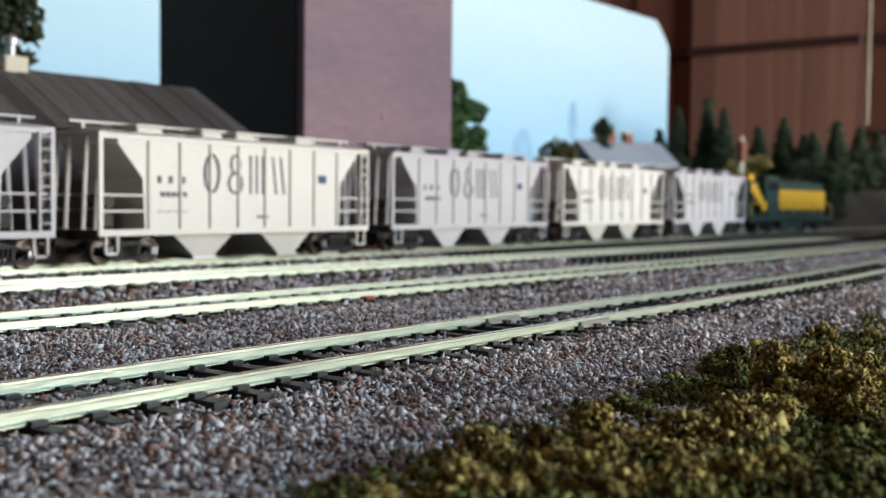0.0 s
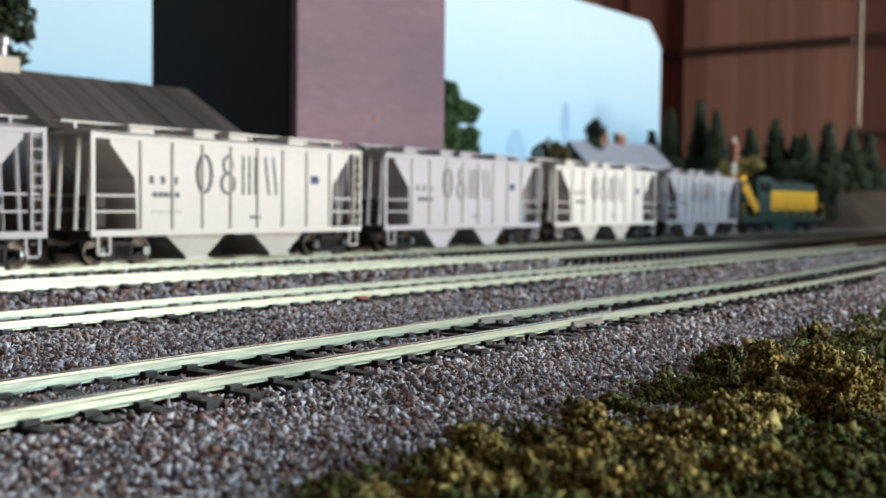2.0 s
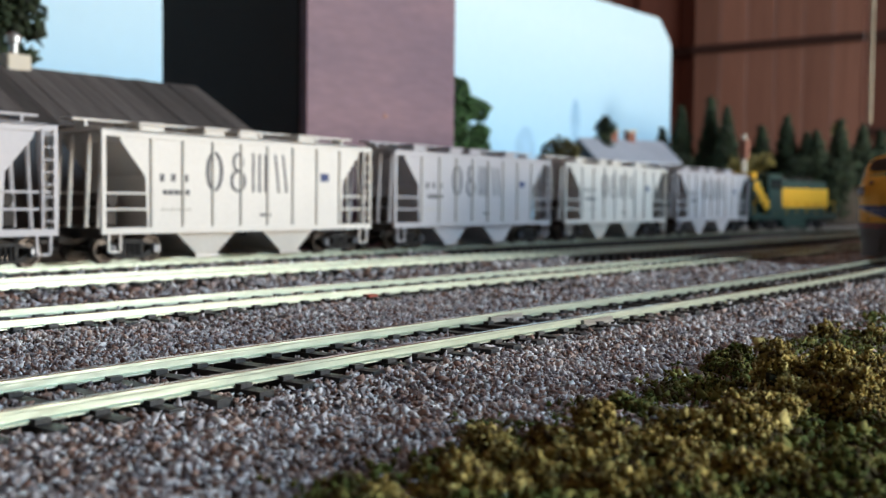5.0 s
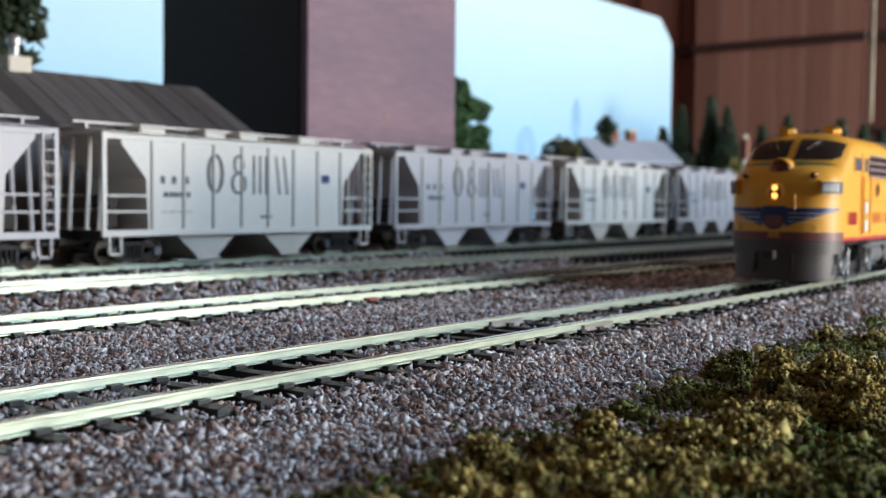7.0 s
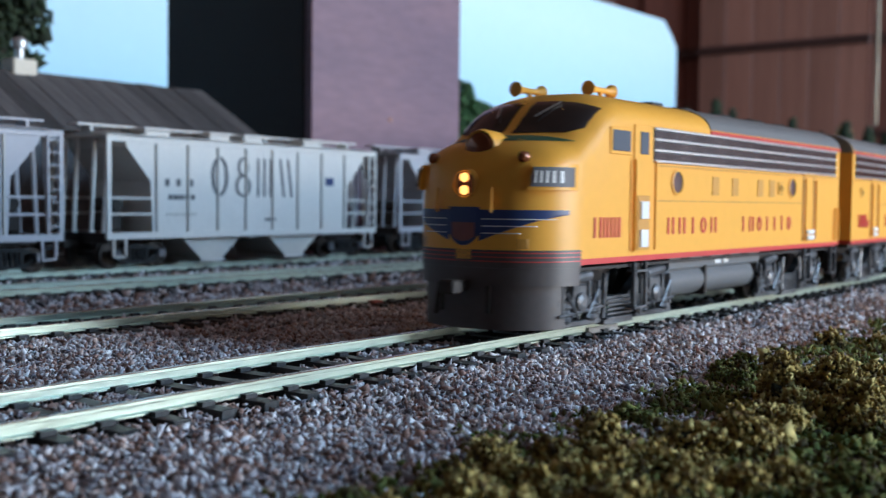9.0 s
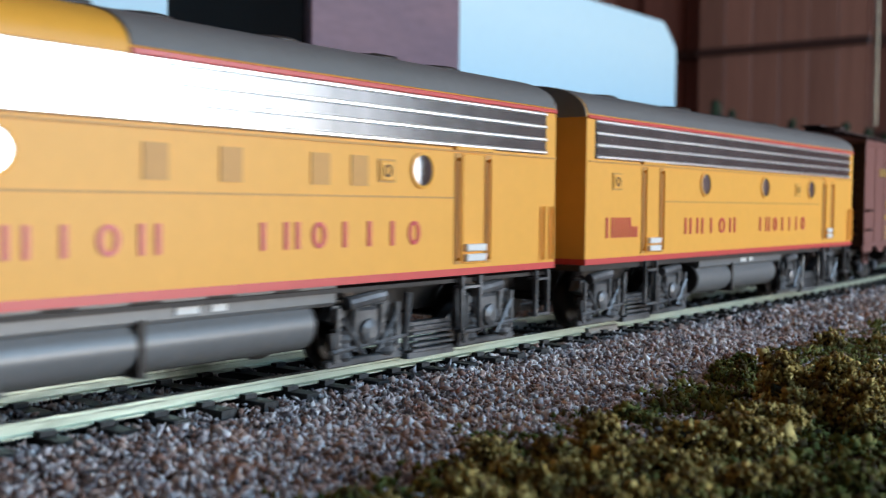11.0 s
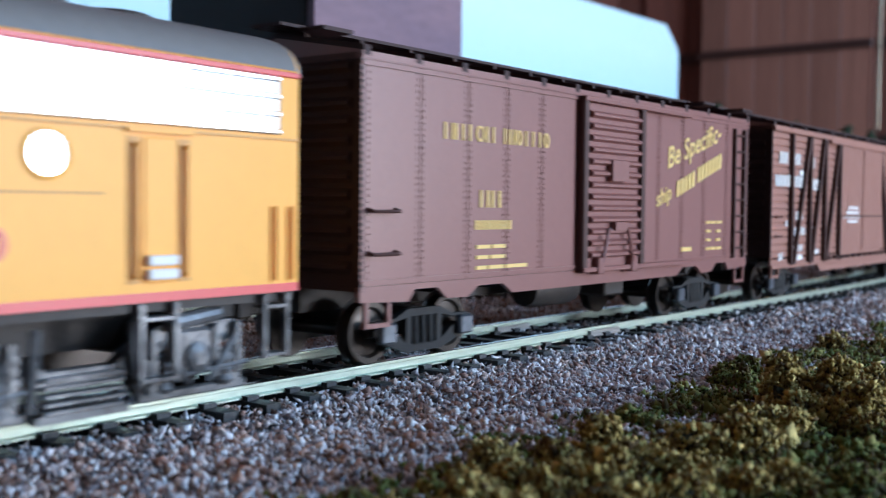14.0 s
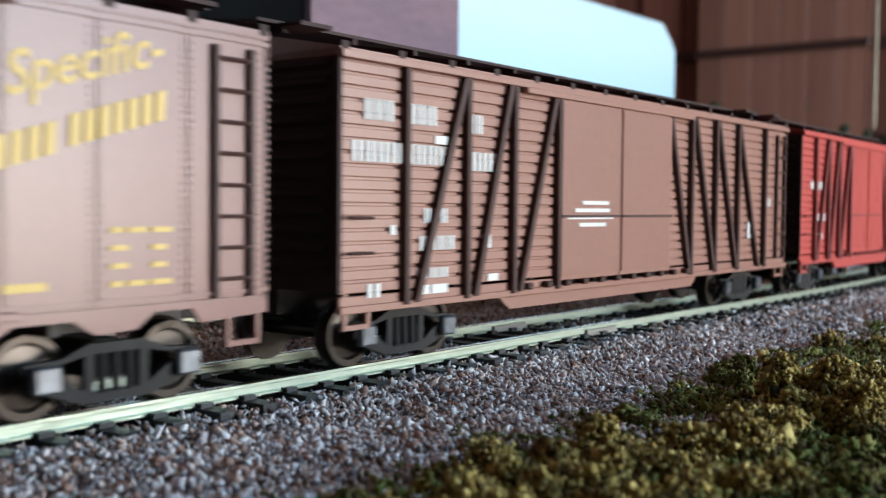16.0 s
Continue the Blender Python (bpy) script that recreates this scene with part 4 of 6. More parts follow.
def on_nose(bm, y0, y1, z0, z1, lift, ny=8, nz=4, cut=None, x0=0.0):
    """A thin skin that follows the nose, over a patch of its front; cut(u) gives the lower and upper share at u."""
    def grid(d):
        g = []
        for i in range(ny + 1):
            u = i / ny
            lo, hi = cut(u) if cut else (0, 1)
            row = []
            for j in range(nz + 1):
                v = lo + (hi - lo) * j / nz
                y, z = y0 + (y1 - y0) * u, z0 + (z1 - z0) * v
                row.append(bm.verts.new((x0 + nose_x(y, z) - d, y + math.copysign(d * 0.6, y), z)))
            g.append(row)
        return g
    a, b = grid(lift), grid(-0.0004)
    fs = []
    for i in range(ny):
        for j in range(nz):
            fs.append(bm.faces.new((a[i][j], a[i + 1][j], a[i + 1][j + 1], a[i][j + 1])))
    rim = [(i, 0) for i in range(ny)] + [(ny, j) for j in range(nz)] + [(i, nz) for i in range(ny, 0, -1)] + [(0, j) for j in range(nz, 0, -1)]
    for (i, j), (k, l) in zip(rim, rim[1:] + rim[:1]):
        fs.append(bm.faces.new((a[i][j], b[i][j], b[k][l], a[k][l])))
    bmesh.ops.recalc_face_normals(bm, faces=fs)
    return bm


def shell(L, cab, zb, zt, stations, material, name, car, lift=0.0, roof_from=None):
    """A length of the car body between heights zb and zt, as a lofted shell."""
    bm = B()
    rings = []
    for x in stations:
        top, sh = (along(HEIGHTS, x), along(SHOULDERS, x)) if cab else (0.0470, 0.0405)
        w = (half_width(x, zb) if cab else W) + lift
        prof = []
        zhi = min(zt, sh)
        prof += [(-w, zb), (-w, zb + (zhi - zb) * 0.5), (-w, zhi)]
        if zt > sh:
            for i in range(1, 11):
                a = math.pi / 2 * i / 10
                prof.append((-w * math.cos(a) ** (2 / 2.3), sh + (top - sh + lift) * math.sin(a) ** (2 / 2.3)))
        prof += [(-y, z) for y, z in prof[::-1][1 if zt > sh else 0:]]
        rings.append([bm.verts.new((x - L / 2, y, z)) for y, z in prof])
    n = len(rings[0])
    for a, b in zip(rings, rings[1:]):
        for i in range(n - 1):
            bm.faces.new((a[i], a[i + 1], b[i + 1], b[i]))
    bm.faces.new(rings[0]), bm.faces.new(rings[-1])
    for a, b in zip(rings, rings[1:]):
        bm.faces.new((a[0], b[0], b[-1], a[-1]))
    bmesh.ops.recalc_face_normals(bm, faces=bm.faces[:])
    return part(name, bm, material, car, smooth=True)


def porthole(car, x, z, r):
    bm = B()
    turned(bm, [(r * 1.22, S - 0.0001), (r * 1.22, S - 0.0003), (r * 1.02, S - 0.0004), (r * 1.0, S - 0.0001)], "y", 24, (x, 0, z))
    ring = part("porthole", bm, M["yellow"], car, smooth=True)
    part("glass", turned(B(), [(r, S - 0.00005), (r, S - 0.00028), (r * 0.5, S - 0.00034)], "y", 24, (x, 0, z)), M["mirror_glass"], ring, "silvery round window glass", smooth=True)


def power_truck(car, x, moved):
    """A four-wheel passenger-style locomotive truck, silver-grey and full of detail."""
    tr = new("truck")
    tr.parent = car
    tr.matrix_basis = pose(x, 0, 0)
    r, wb = 0.0058, 0.0315
    for s in (-1, 1):
        def Y(a, b):
            return sorted((s * a, s * b))
        bm = B()
        prism(bm, [(-0.0235, 0.0078), (-0.0225, 0.0098), (-0.0105, 0.0098), (-0.0070, 0.0078), (-0.0045, 0.0060), (0.0045, 0.0060), (0.0070, 0.0078), (0.0105, 0.0098), (0.0225, 0.0098), (0.0235, 0.0078), (0.0205, 0.0068), (0.0100, 0.0068), (0.0065, 0.0045), (-0.0065, 0.0045), (-0.0100, 0.0068), (-0.0205, 0.0068)], "y", *Y(0.0122, 0.0142))
        part("side_frame", bm, M["silver"], tr)
        for k in (-1, 1):
            bm = B()
            c = k * wb / 2
            box(bm, c - 0.0026, c + 0.0026, *Y(0.0126, 0.0150), 0.0035, 0.0092, bev=0.0004)
            turned(bm, [(0.0019, s * 0.0150), (0.0019, s * 0.0156), (0.0009, s * 0.0160)], "y", 12, (c, 0, 0.0057))
            part("journal_box", bm, M["silver"], tr)
            for sx in (-0.0048, 0.0048):
                prof = []
                for i in range(4):
                    prof += [(0.0012, 0.0018 + i * 0.0013), (0.0016, 0.0024 + i * 0.0013)]
                part("spring", turned(B(), prof, "z", 10, (c + sx, s * 0.0141, 0)), M["silver"], tr)
            bm = B()
            prism(bm, [(c - 0.0078, 0.0060), (c - 0.0060, 0.0060), (c - 0.0052, 0.0016), (c - 0.0070, 0.0016)], "y", *Y(0.0142, 0.0150))
            prism(bm, [(c + 0.0078, 0.0060), (c + 0.0060, 0.0060), (c + 0.0052, 0.0016), (c + 0.0070, 0.0016)], "y", *Y(0.0142, 0.0150))
            box(bm, c - 0.0085, c + 0.0085, *Y(0.0134, 0.0147), 0.0010, 0.0021, bev=0.0002)
            part("spring_plank", bm, M["silver"], tr)
            bm = B()
            rod(bm, (c - 0.0045, s * 0.0148, 0.0100), (c + 0.0035, s * 0.0148, 0.0108), 0.0010, 10)
            part("brake_cylinder", bm, M["silver"], tr)
            for sx in (-0.0066, -0.0030, 0.0030, 0.0066):
                part("hanger", box(B(), c + sx - 0.0004, c + sx + 0.0004, *Y(0.0146, 0.0154), 0.0030, 0.0096, bev=0.0001), M["silver"], tr)
            part("brake_pipe", rod(B(), (c - 0.0082, s * 0.0153, 0.0034), (c + 0.0082, s * 0.0153, 0.0044), 0.0003, 6), M["silver"], tr)
            for e in (-1, 1):
                part("brake_rod", rod(B(), (c + e * 0.0060, s * 0.0155, 0.0080), (c + e * 0.0015, s * 0.0155, 0.0026), 0.0004, 6), M["silver"], tr)
        bm = B()
        for i in range(5):
            box(bm, -0.0052, 0.0052, *Y(0.0136, 0.0152), 0.0014 + i * 0.0009, 0.0019 + i * 0.0009, bev=0.0001)
        box(bm, -0.0060, 0.0060, *Y(0.0130, 0.0148), 0.0005, 0.0014)
        rod(bm, (-0.0070, s * 0.0150, 0.0020), (-0.0062, s * 0.0150, 0.0108), 0.0006, 6)
        rod(bm, (0.0070, s * 0.0150, 0.0020), (0.0062, s * 0.0150, 0.0108), 0.0006, 6)
        part("leaf_spring", bm, M["silver"], tr)
    part("bolster", box(B(), -0.020, 0.020, -0.0075, 0.0075, 0.0070, 0.0112), M["steel"], tr)
    for k in (-1, 1):
        wheelset(tr, k * wb / 2, r, moved=moved)
    return tr


def steps(car, x, z0, z1, w=0.0045):
    bm = B()
    for sx in (-w / 2, w / 2):
        box(bm, x + sx - 0.0003, x + sx + 0.0003, S - 0.0002, S + 0.0006, z0, z1)
    n = max(2, int((z1 - z0) / 0.0036))
    for i in range(n):
        z = z0 + 0.0002 + (z1 - z0 - 0.0004) * i / (n - 1) * 0.8
        box(bm, x - w / 2, x + w / 2, S - 0.0004, S + 0.0018, z, z + 0.0004)
    part("step", bm, M["silver"], car)


def side_door(car, x0, x1, z0, z1, plate=True):
    """A door with two upright grab irons in recesses and a white kick plate."""
    d = part("door", box(B(), x0 + 0.0021, x1 - 0.0021, S - 0.00022, S + 0.0002, z0, z1, bev=0.0001), M["yellow"], car)
    for x in (x0 + 0.0008, x1 - 0.0008):
        # the recesses are flat strips; ochre paints in their shade
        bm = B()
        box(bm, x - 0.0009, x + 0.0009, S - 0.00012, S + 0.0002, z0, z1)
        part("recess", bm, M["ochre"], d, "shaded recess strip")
        rod_bm = rod(B(), (x, S - 0.0007, z0 + 0.0005), (x, S - 0.0007, z1 - 0.0006), 0.00028, 6)
        for z in (z0 + 0.0008, z1 - 0.0010):
            rod(rod_bm, (x, S - 0.0007, z), (x, S + 0.0001, z), 0.00028, 6)
        part("grab_iron", rod_bm, M["yellow"], d)
    part("drip_rail", box(B(), x0 - 0.0004, x1 + 0.0004, S - 0.0006, S, z1 + 0.0005, z1 + 0.0010), M["yellow"], d)
    if plate:
        bm = B()
        for z in (z0 + 0.0004, z0 + 0.0020):
            box(bm, x0 + 0.0022, x1 - 0.0022, S - 0.0011, S - 0.0002, z, z + 0.0012, bev=0.0002)
        part("step_plate", bm, M["white"], d, "white step plate")
    return d


def carbody(L, cab, label, grille, doors, ports, text1, text2, number, vents):
    car = thing("diesel_locomotive" if cab else "diesel_booster", label, "locomotive", group="engines of the passing train")
    h = L / 2
    moved = []
    nose = [0.00003, 0.0004, 0.0010, 0.0020, 0.0035, 0.005, 0.007, 0.009, 0.0115, 0.0135, 0.0145, 0.0155, 0.0168, 0.018, 0.0195, 0.021, 0.023, 0.0245, 0.027, 0.029, 0.0315, 0.034]
    st = (nose if cab else [0.0, 0.02]) + [0.0722 if cab else 0.06, 0.12, L - 0.003, L]
    shell(L, cab, 0.0135, 0.06, st, M["yellow"], "body", car)
    # red sill stripe and dark skirt
    if cab:
        tail = [x for x in st if x >= 0.0135]
        front = [x for x in st if x <= 0.0145]
        shell(L, True, 0.0124, 0.01352, tail, M["red"], "sill_stripe", car, 0.00008)
        shell(L, True, 0.0120, 0.0153, front, M["apron"], "nose_band", car, 0.0001)
        for z in (0.0131, 0.0139, 0.0147):
            shell(L, True, z, z + 0.00018, front, M["red"], "pinstripe", car, 0.0002)
        shell(L, True, 0.0086, 0.01198, front, M["apron"], "pilot_top", car, -0.0001)
        shell(L, True, 0.0005, 0.0087, [x for x in front if x < 0.0125], M["apron"], "pilot", car, -0.0011)
        # solid dark block in place of the coupler opening's shade
        bm = B()
        box(bm, -h + 0.0006, -h + 0.004, -0.0062, 0.0062, 0.0030, 0.0100, bev=0.0006)
        part("coupler_pocket", bm, M["steel"], car, "dark block for the shaded coupler opening")
        part("draft_hose", rod(B(), (-h - 0.0006, 0.0050, 0.0090), (-h - 0.0010, 0.0055, 0.0030), 0.0005, 8), M["steel"], car)
        shell(L, True, 0.0112, 0.0118, [x for x in st if 0.013 < x], M["steel"], "underframe", car, -0.001)
    else:
        shell(L, False, 0.0124, 0.01352, st, M["red"], "sill_stripe", car, 0.00008)
        shell(L, False, 0.0112, 0.0123, st, M["steel"], "underframe", car, -0.001)
    # grey roof with its red edge
    r0 = 0.0722 if cab else 0.0004
    bm = B()
    rings = []
    for x in (r0, r0 + 0.002, 0.12, L - 0.0004):
        grow = 0.00012
        prof = []
        for i in range(17):
            a = math.pi * (0.022 + 0.956 * i / 16)
            c, s_ = math.cos(a), math.sin(a)
            prof.append((-(W + grow) * math.copysign(abs(c) ** (2 / 2.3), c), 0.0405 + (0.0065 + grow) * s_ ** (2 / 2.3)))
        rings.append([bm.verts.new((x - h, y, z)) for y, z in prof])
    for a, b in zip(rings, rings[1:]):
        for i in range(len(a) - 1):
            bm.faces.new((a[i], a[i + 1], b[i + 1], b[i]))
    bm.faces.new(rings[0]), bm.faces.new(rings[-1])
    bmesh.ops.recalc_face_normals(bm, faces=bm.faces[:])
    part("roof", bm, M["roofgrey"], car, "grey painted roof", smooth=True)
    for s in (-1, 1):
        part("roof_stripe", box(B(), r0 - h, h, *sorted((s * (W - 0.0006), s * (W + 0.00035))), 0.0402, 0.0409, bev=0.0001), M["red"], car)
    # dark roof ends over the end walls
    cap = [(-W * math.copysign(abs(math.cos(a)) ** (2 / 2.3), math.cos(a)), 0.0405 + 0.0066 * math.sin(a) ** (2 / 2.3)) for a in [math.pi * i / 16 for i in range(17)]]
    for x in ((h,) if cab else (-h - 0.0004, h)):
        part("roof_end", prism(B(), cap, "x", x, x + 0.0004), M["roofgrey"], car)
    # grilles
    g0, g1 = grille
    for s in (-1, 1):
        g = part("grille", box(B(), g0 - h, g1 - h, *sorted((s * (W - 0.0004), s * (W + 0.00012))), 0.0327, 0.0398), M["slot"], car, "bright stainless grille")
        for k in range(3):
            z = 0.0332 + k * 0.00225
            part("grille_screen", box(B(), g0 - h + 0.0004, g1 - h - 0.0004, *sorted((s * (W + 0.00013), s * (W + 0.00022))), z, z + 0.0018), M["screen"], g)
        for k in range(4):
            z = 0.0327 + k * 0.00225
            part("grille_bar", box(B(), g0 - h, g1 - h, *sorted((s * (W + 0.0001), s * (W + 0.0005))), z, z + 0.0007, bev=0.0002), M["grille"], g)
    # panel joints and vents, their shade put in as an ochre tone
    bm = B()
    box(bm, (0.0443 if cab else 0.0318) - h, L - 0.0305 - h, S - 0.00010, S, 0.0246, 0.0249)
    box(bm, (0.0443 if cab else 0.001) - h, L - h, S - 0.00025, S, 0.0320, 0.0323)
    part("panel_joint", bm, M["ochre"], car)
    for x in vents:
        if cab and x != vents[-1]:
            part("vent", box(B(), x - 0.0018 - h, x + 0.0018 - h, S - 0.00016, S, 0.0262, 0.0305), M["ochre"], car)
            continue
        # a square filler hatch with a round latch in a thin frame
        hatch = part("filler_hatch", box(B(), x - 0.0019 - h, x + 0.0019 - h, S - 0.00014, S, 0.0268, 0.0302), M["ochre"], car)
        part("hatch_cover", box(B(), x - 0.0016 - h, x + 0.0016 - h, S - 0.0003, S - 0.0001, 0.0271, 0.0299, bev=0.0001), M["yellow"], hatch)
        latch = B()
        ring(latch, x - h, 0.0285, 0.0009, 0.0009, 0.0003, S - 0.0003)
        part("latch", latch, M["brace"], hatch)
    for x0, x1, z0, z1 in doors:
        side_door(car, x0 - h, x1 - h, z0, z1)
        steps(car, (x0 + x1) / 2 - h, 0.0030, 0.0122, 0.0050)
    for x in ports:
        porthole(car, x - h, 0.0288, 0.0023)
    for x0, x1, kinds in (text1, text2):
        strokes(car, x0 - h, x1 - h, 0.0176, 0.0036, kinds, 0.55, 0.00075, M["red"], S - 0.00008, "red letter marks")
    strokes(car, number[0] - h, number[1] - h, 0.0174, 0.0040, number[2], 0.74, 0.0007, M["red"], S - 0.00008, "red number marks")
    # tank and trucks
    bm = B()
    prism(bm, [(-0.0148, 0.0124), (-0.0148, 0.0098), (-0.0140, 0.0092), (0.0140, 0.0092), (0.0148, 0.0098), (0.0148, 0.0124)], "x", 0.0560 - h, 0.1085 - h)
    part("battery_box", bm, M["tank"], car)
    bm = B()
    for i in range(4):
        box(bm, 0.0620 + i * 0.0115 - h, 0.0665 + i * 0.0115 - h, -0.0150, -0.0140, 0.0113, 0.0121)
    part("tank_slot", bm, M["steel"], car)
    half_round = [(-0.0110 - 0.0040 * math.sin(a), 0.0068 + 0.0036 * math.cos(a)) for a in [math.pi * i / 10 for i in range(11)]]
    tank_shape = half_round + [(-y, z) for y, z in half_round[::-1]]
    part("fuel_tank", prism(B(), tank_shape, "x", 0.0555 - h, 0.1040 - h), M["tank"], car, "grey rounded fuel tank under the body", smooth=True)
    for x in (0.0550, 0.1041):
        part("tank_end", prism(B(), [(y * 0.985, z) for y, z in tank_shape[:11]] + [(0.0145, 0.0115), (-0.0145, 0.0115)] if x < 0.06 else tank_shape, "x", x - h, x - h + 0.0004), M["steel"], car, "black tank end plate")
    part("tank_strap", box(B(), 0.0745 - h, 0.0755 - h, -0.0151, 0.0151, 0.0032, 0.0100), M["steel"], car)
    blocks(car, 0.080 - h, 0.0102, [0.0035, 0, 0.0025], 0.0009, 0.001, M["white"], -0.01495, "small white marks", hollow=False)
    tx = (0.0335, L - 0.0340) if cab else (0.0255, L - 0.0315)
    for x in tx:
        power_truck(car, x - h, moved)
    steps(car, L - 0.0040 - h, 0.0040, 0.0122, 0.0040)
    bm = rod(B(), (L - 0.0045 - h, S - 0.0006, 0.0140), (L - 0.0045 - h, S - 0.0006, 0.0235), 0.0003, 6)
    rod(bm, (L - 0.0015 - h, S - 0.0006, 0.0140), (L - 0.0015 - h, S - 0.0006, 0.0235), 0.0003, 6)
    part("grab_iron", bm, M["yellow"], car)
    # roof gear
    for i, x in enumerate((0.085, 0.108, 0.131, 0.148) if cab else (0.030, 0.062, 0.095, 0.120, 0.145)):
        bm = B()
        turned(bm, [(0.0062, 0.0462), (0.0062, 0.0472), (0.0054, 0.0476), (0.0020, 0.0477)], "z", 20, (x - h, 0, 0))
        part("roof_fan", bm, M["steel"], car, smooth=True)
    for x in (0.075, 0.135):
        part("exhaust_stack", box(B(), x - h - 0.003, x - h + 0.003, -0.0020, 0.0020, 0.0462, 0.0484, bev=0.0003), M["steel"], car)
    bm = B()
    box(bm, L - h, L - h + 0.0038, -0.0095, 0.0095, 0.0122, 0.0415, bev=0.0012)
    part("diaphragm", bm, M["steel"], car, "black folded end diaphragm")
    if not cab:
        part("diaphragm", box(B(), -h - 0.0038, -h, -0.0095, 0.0095, 0.0122, 0.0415, bev=0.0012), M["steel"], car, "black folded end diaphragm")
    coupler(car, h, 1)
    coupler(car, -h + (0.001 if cab else 0), -1)
    if cab:
        for s in (-1, 1):
            ws = part("windshield", on_nose(B(), s * 0.0011, s * 0.0142, 0.0374, 0.0446, 0.00012, 12, 6, lambda u: (0.03 + 0.12 * max(0, u - 0.85) / 0.15, 0.98 - 0.24 * u ** 3), -h), M["glass"], car, "dark cab windshield", smooth=True)
            part("wiper", rod(B(), (-h + nose_x(0.007, 0.0440) - 0.0006, s * 0.0072, 0.0442), (-h + nose_x(0.0045, 0.0405) - 0.0006, s * 0.0045, 0.0410), 0.00016, 5), M["chrome"], ws)
            part("antiglare_panel", on_nose(B(), s * 0.0002, s * 0.0142, 0.0335, 0.0372, 0.0001, 12, 3, lambda u: (0.60 + 0.02 * u, 0.97 - 0.32 * u ** 3), -h), M["green"], car, "dark green anti-glare panel", smooth=True)
            w1 = part("wing_emblem", on_nose(B(), s * 0.0034, s * 0.0162, 0.0166, 0.0228, 0.00014, 14, 4, lambda u: (0.05 + 0.80 * u, 0.985), -h), M["blue"], car, "dark blue wing emblem", smooth=True)
            for k in range(3):
                part("feather_line", on_nose(B(), s * 0.0040, s * (0.0152 - 0.0022 * k), 0.0209 - 0.0013 * k, 0.02108 - 0.0013 * k, 0.00024, 12, 1, None, -h), M["white"], w1)
            # number board on the nose flank
            nb = part("number_board", on_nose(B(), s * 0.0120, s * 0.0166, 0.0264, 0.0312, 0.0011, 5, 3, None, -h), M["yellow"], car, "raised yellow number board", smooth=True)
            part("number_panel", on_nose(B(), s * 0.0124, s * 0.01655, 0.0270, 0.0306, 0.0014, 5, 2, None, -h), M["ink"], nb, "black panel with pale marks", smooth=True)
            for k in range(5):
                y = 0.0128 + 0.00072 * k
                part("mark", on_nose(B(), s * y, s * (y + 0.00026), 0.0277, 0.0299, 0.00150, 1, 1, None, -h), M["white"], nb)
            part("class_light", turned(B(), [(0.0010, 0.0), (0.0010, -0.0013), (0.0006, -0.0018)], "x", 12, (-h + nose_x(0.0105, 0.0325), s * 0.0105, 0.0325)), M["amber"], car, smooth=True)
            part("nose_louvre", on_nose(B(), s * 0.0105, s * 0.0120, 0.0156, 0.0174, 0.00006, 2, 6, None, -h), M["ochre"], car)
            part("grab_iron", rod(B(), (-h + nose_x(0.0062, 0.025) - 0.0008, s * 0.0062, 0.0222), (-h + nose_x(0.0062, 0.0262) - 0.0008, s * 0.0062, 0.0268), 0.0003, 6), M["yellow"], car)
        part("shield_emblem", on_nose(B(), -0.0033, 0.0033, 0.0160, 0.0232, 0.00018, 8, 4, lambda u: (0.30 * abs(2 * u - 1) ** 2, 1), -h), M["blue"], car, "small blue shield shape", smooth=True)
        part("shield_field", on_nose(B(), -0.0024, 0.0024, 0.0168, 0.0203, 0.0003, 6, 3, lambda u: (0.25 * abs(2 * u - 1) ** 2, 1), -h), M["dullred"], car, "dull red shield field", smooth=True)
        x = -h + nose_x(0, 0.0272)
        d = part("nose_headlight", turned(B(), [(0.0028, 0.0018), (0.0028, -0.0003), (0.0025, -0.0006), (0.0022, -0.0002)], "x", 24, (x, 0, 0.0275)), M["yellow"], car, smooth=True)
        part("reflector", box(B(), x - 0.0004, x - 0.0002, -0.0018, 0.0018, 0.0252, 0.0298, bev=0.0001), M["amber"], d)
        for z in (0.0263, 0.0287):
            part("lamp", turned(B(), [(0.0009, -0.0003), (0.0008, -0.0008), (0.0004, -0.0010)], "x", 16, (x, 0, z)), M["lampglow"], d, "lit warm headlight bulb", smooth=True)
        x = -h + nose_x(0, 0.0343)
        d = part("upper_headlight", turned(B(), [(0.0024, 0.0085), (0.0035, 0.0055), (0.0038, 0.0010), (0.0035, 0.0002), (0.0031, 0.0006)], "x", 24, (x, 0, 0.0342)), M["yellow"], car, smooth=True)
        part("lens", turned(B(), [(0.0034, 0.0008), (0.0029, -0.0002), (0.0012, -0.0007)], "x", 20, (x, 0, 0.0342)), M["amber"], d, "dark amber headlight lens", smooth=True)
        # cab side window, door with window, white door ladder
        cw = part("cab_window", box(B(), 0.0250 - h, 0.0337 - h, S - 0.00025, S, 0.0338, 0.0392, bev=0.0001), M["yellow"], car)
        part("glass", box(B(), 0.0257 - h, 0.0330 - h, S - 0.0004, S - 0.0001, 0.0345, 0.0386, bev=0.0001), M["paleglass"], cw, "pale cab window glazing")
        cd = part("cab_door", box(B(), 0.0348 - h, 0.0425 - h, S - 0.0003, S, 0.0142, 0.0402, bev=0.0001), M["yellow"], car)
        part("glass", box(B(), 0.0372 - h, 0.0408 - h, S - 0.0005, S - 0.0002, 0.0342, 0.0388, bev=0.0001), M["paleglass"], cd)
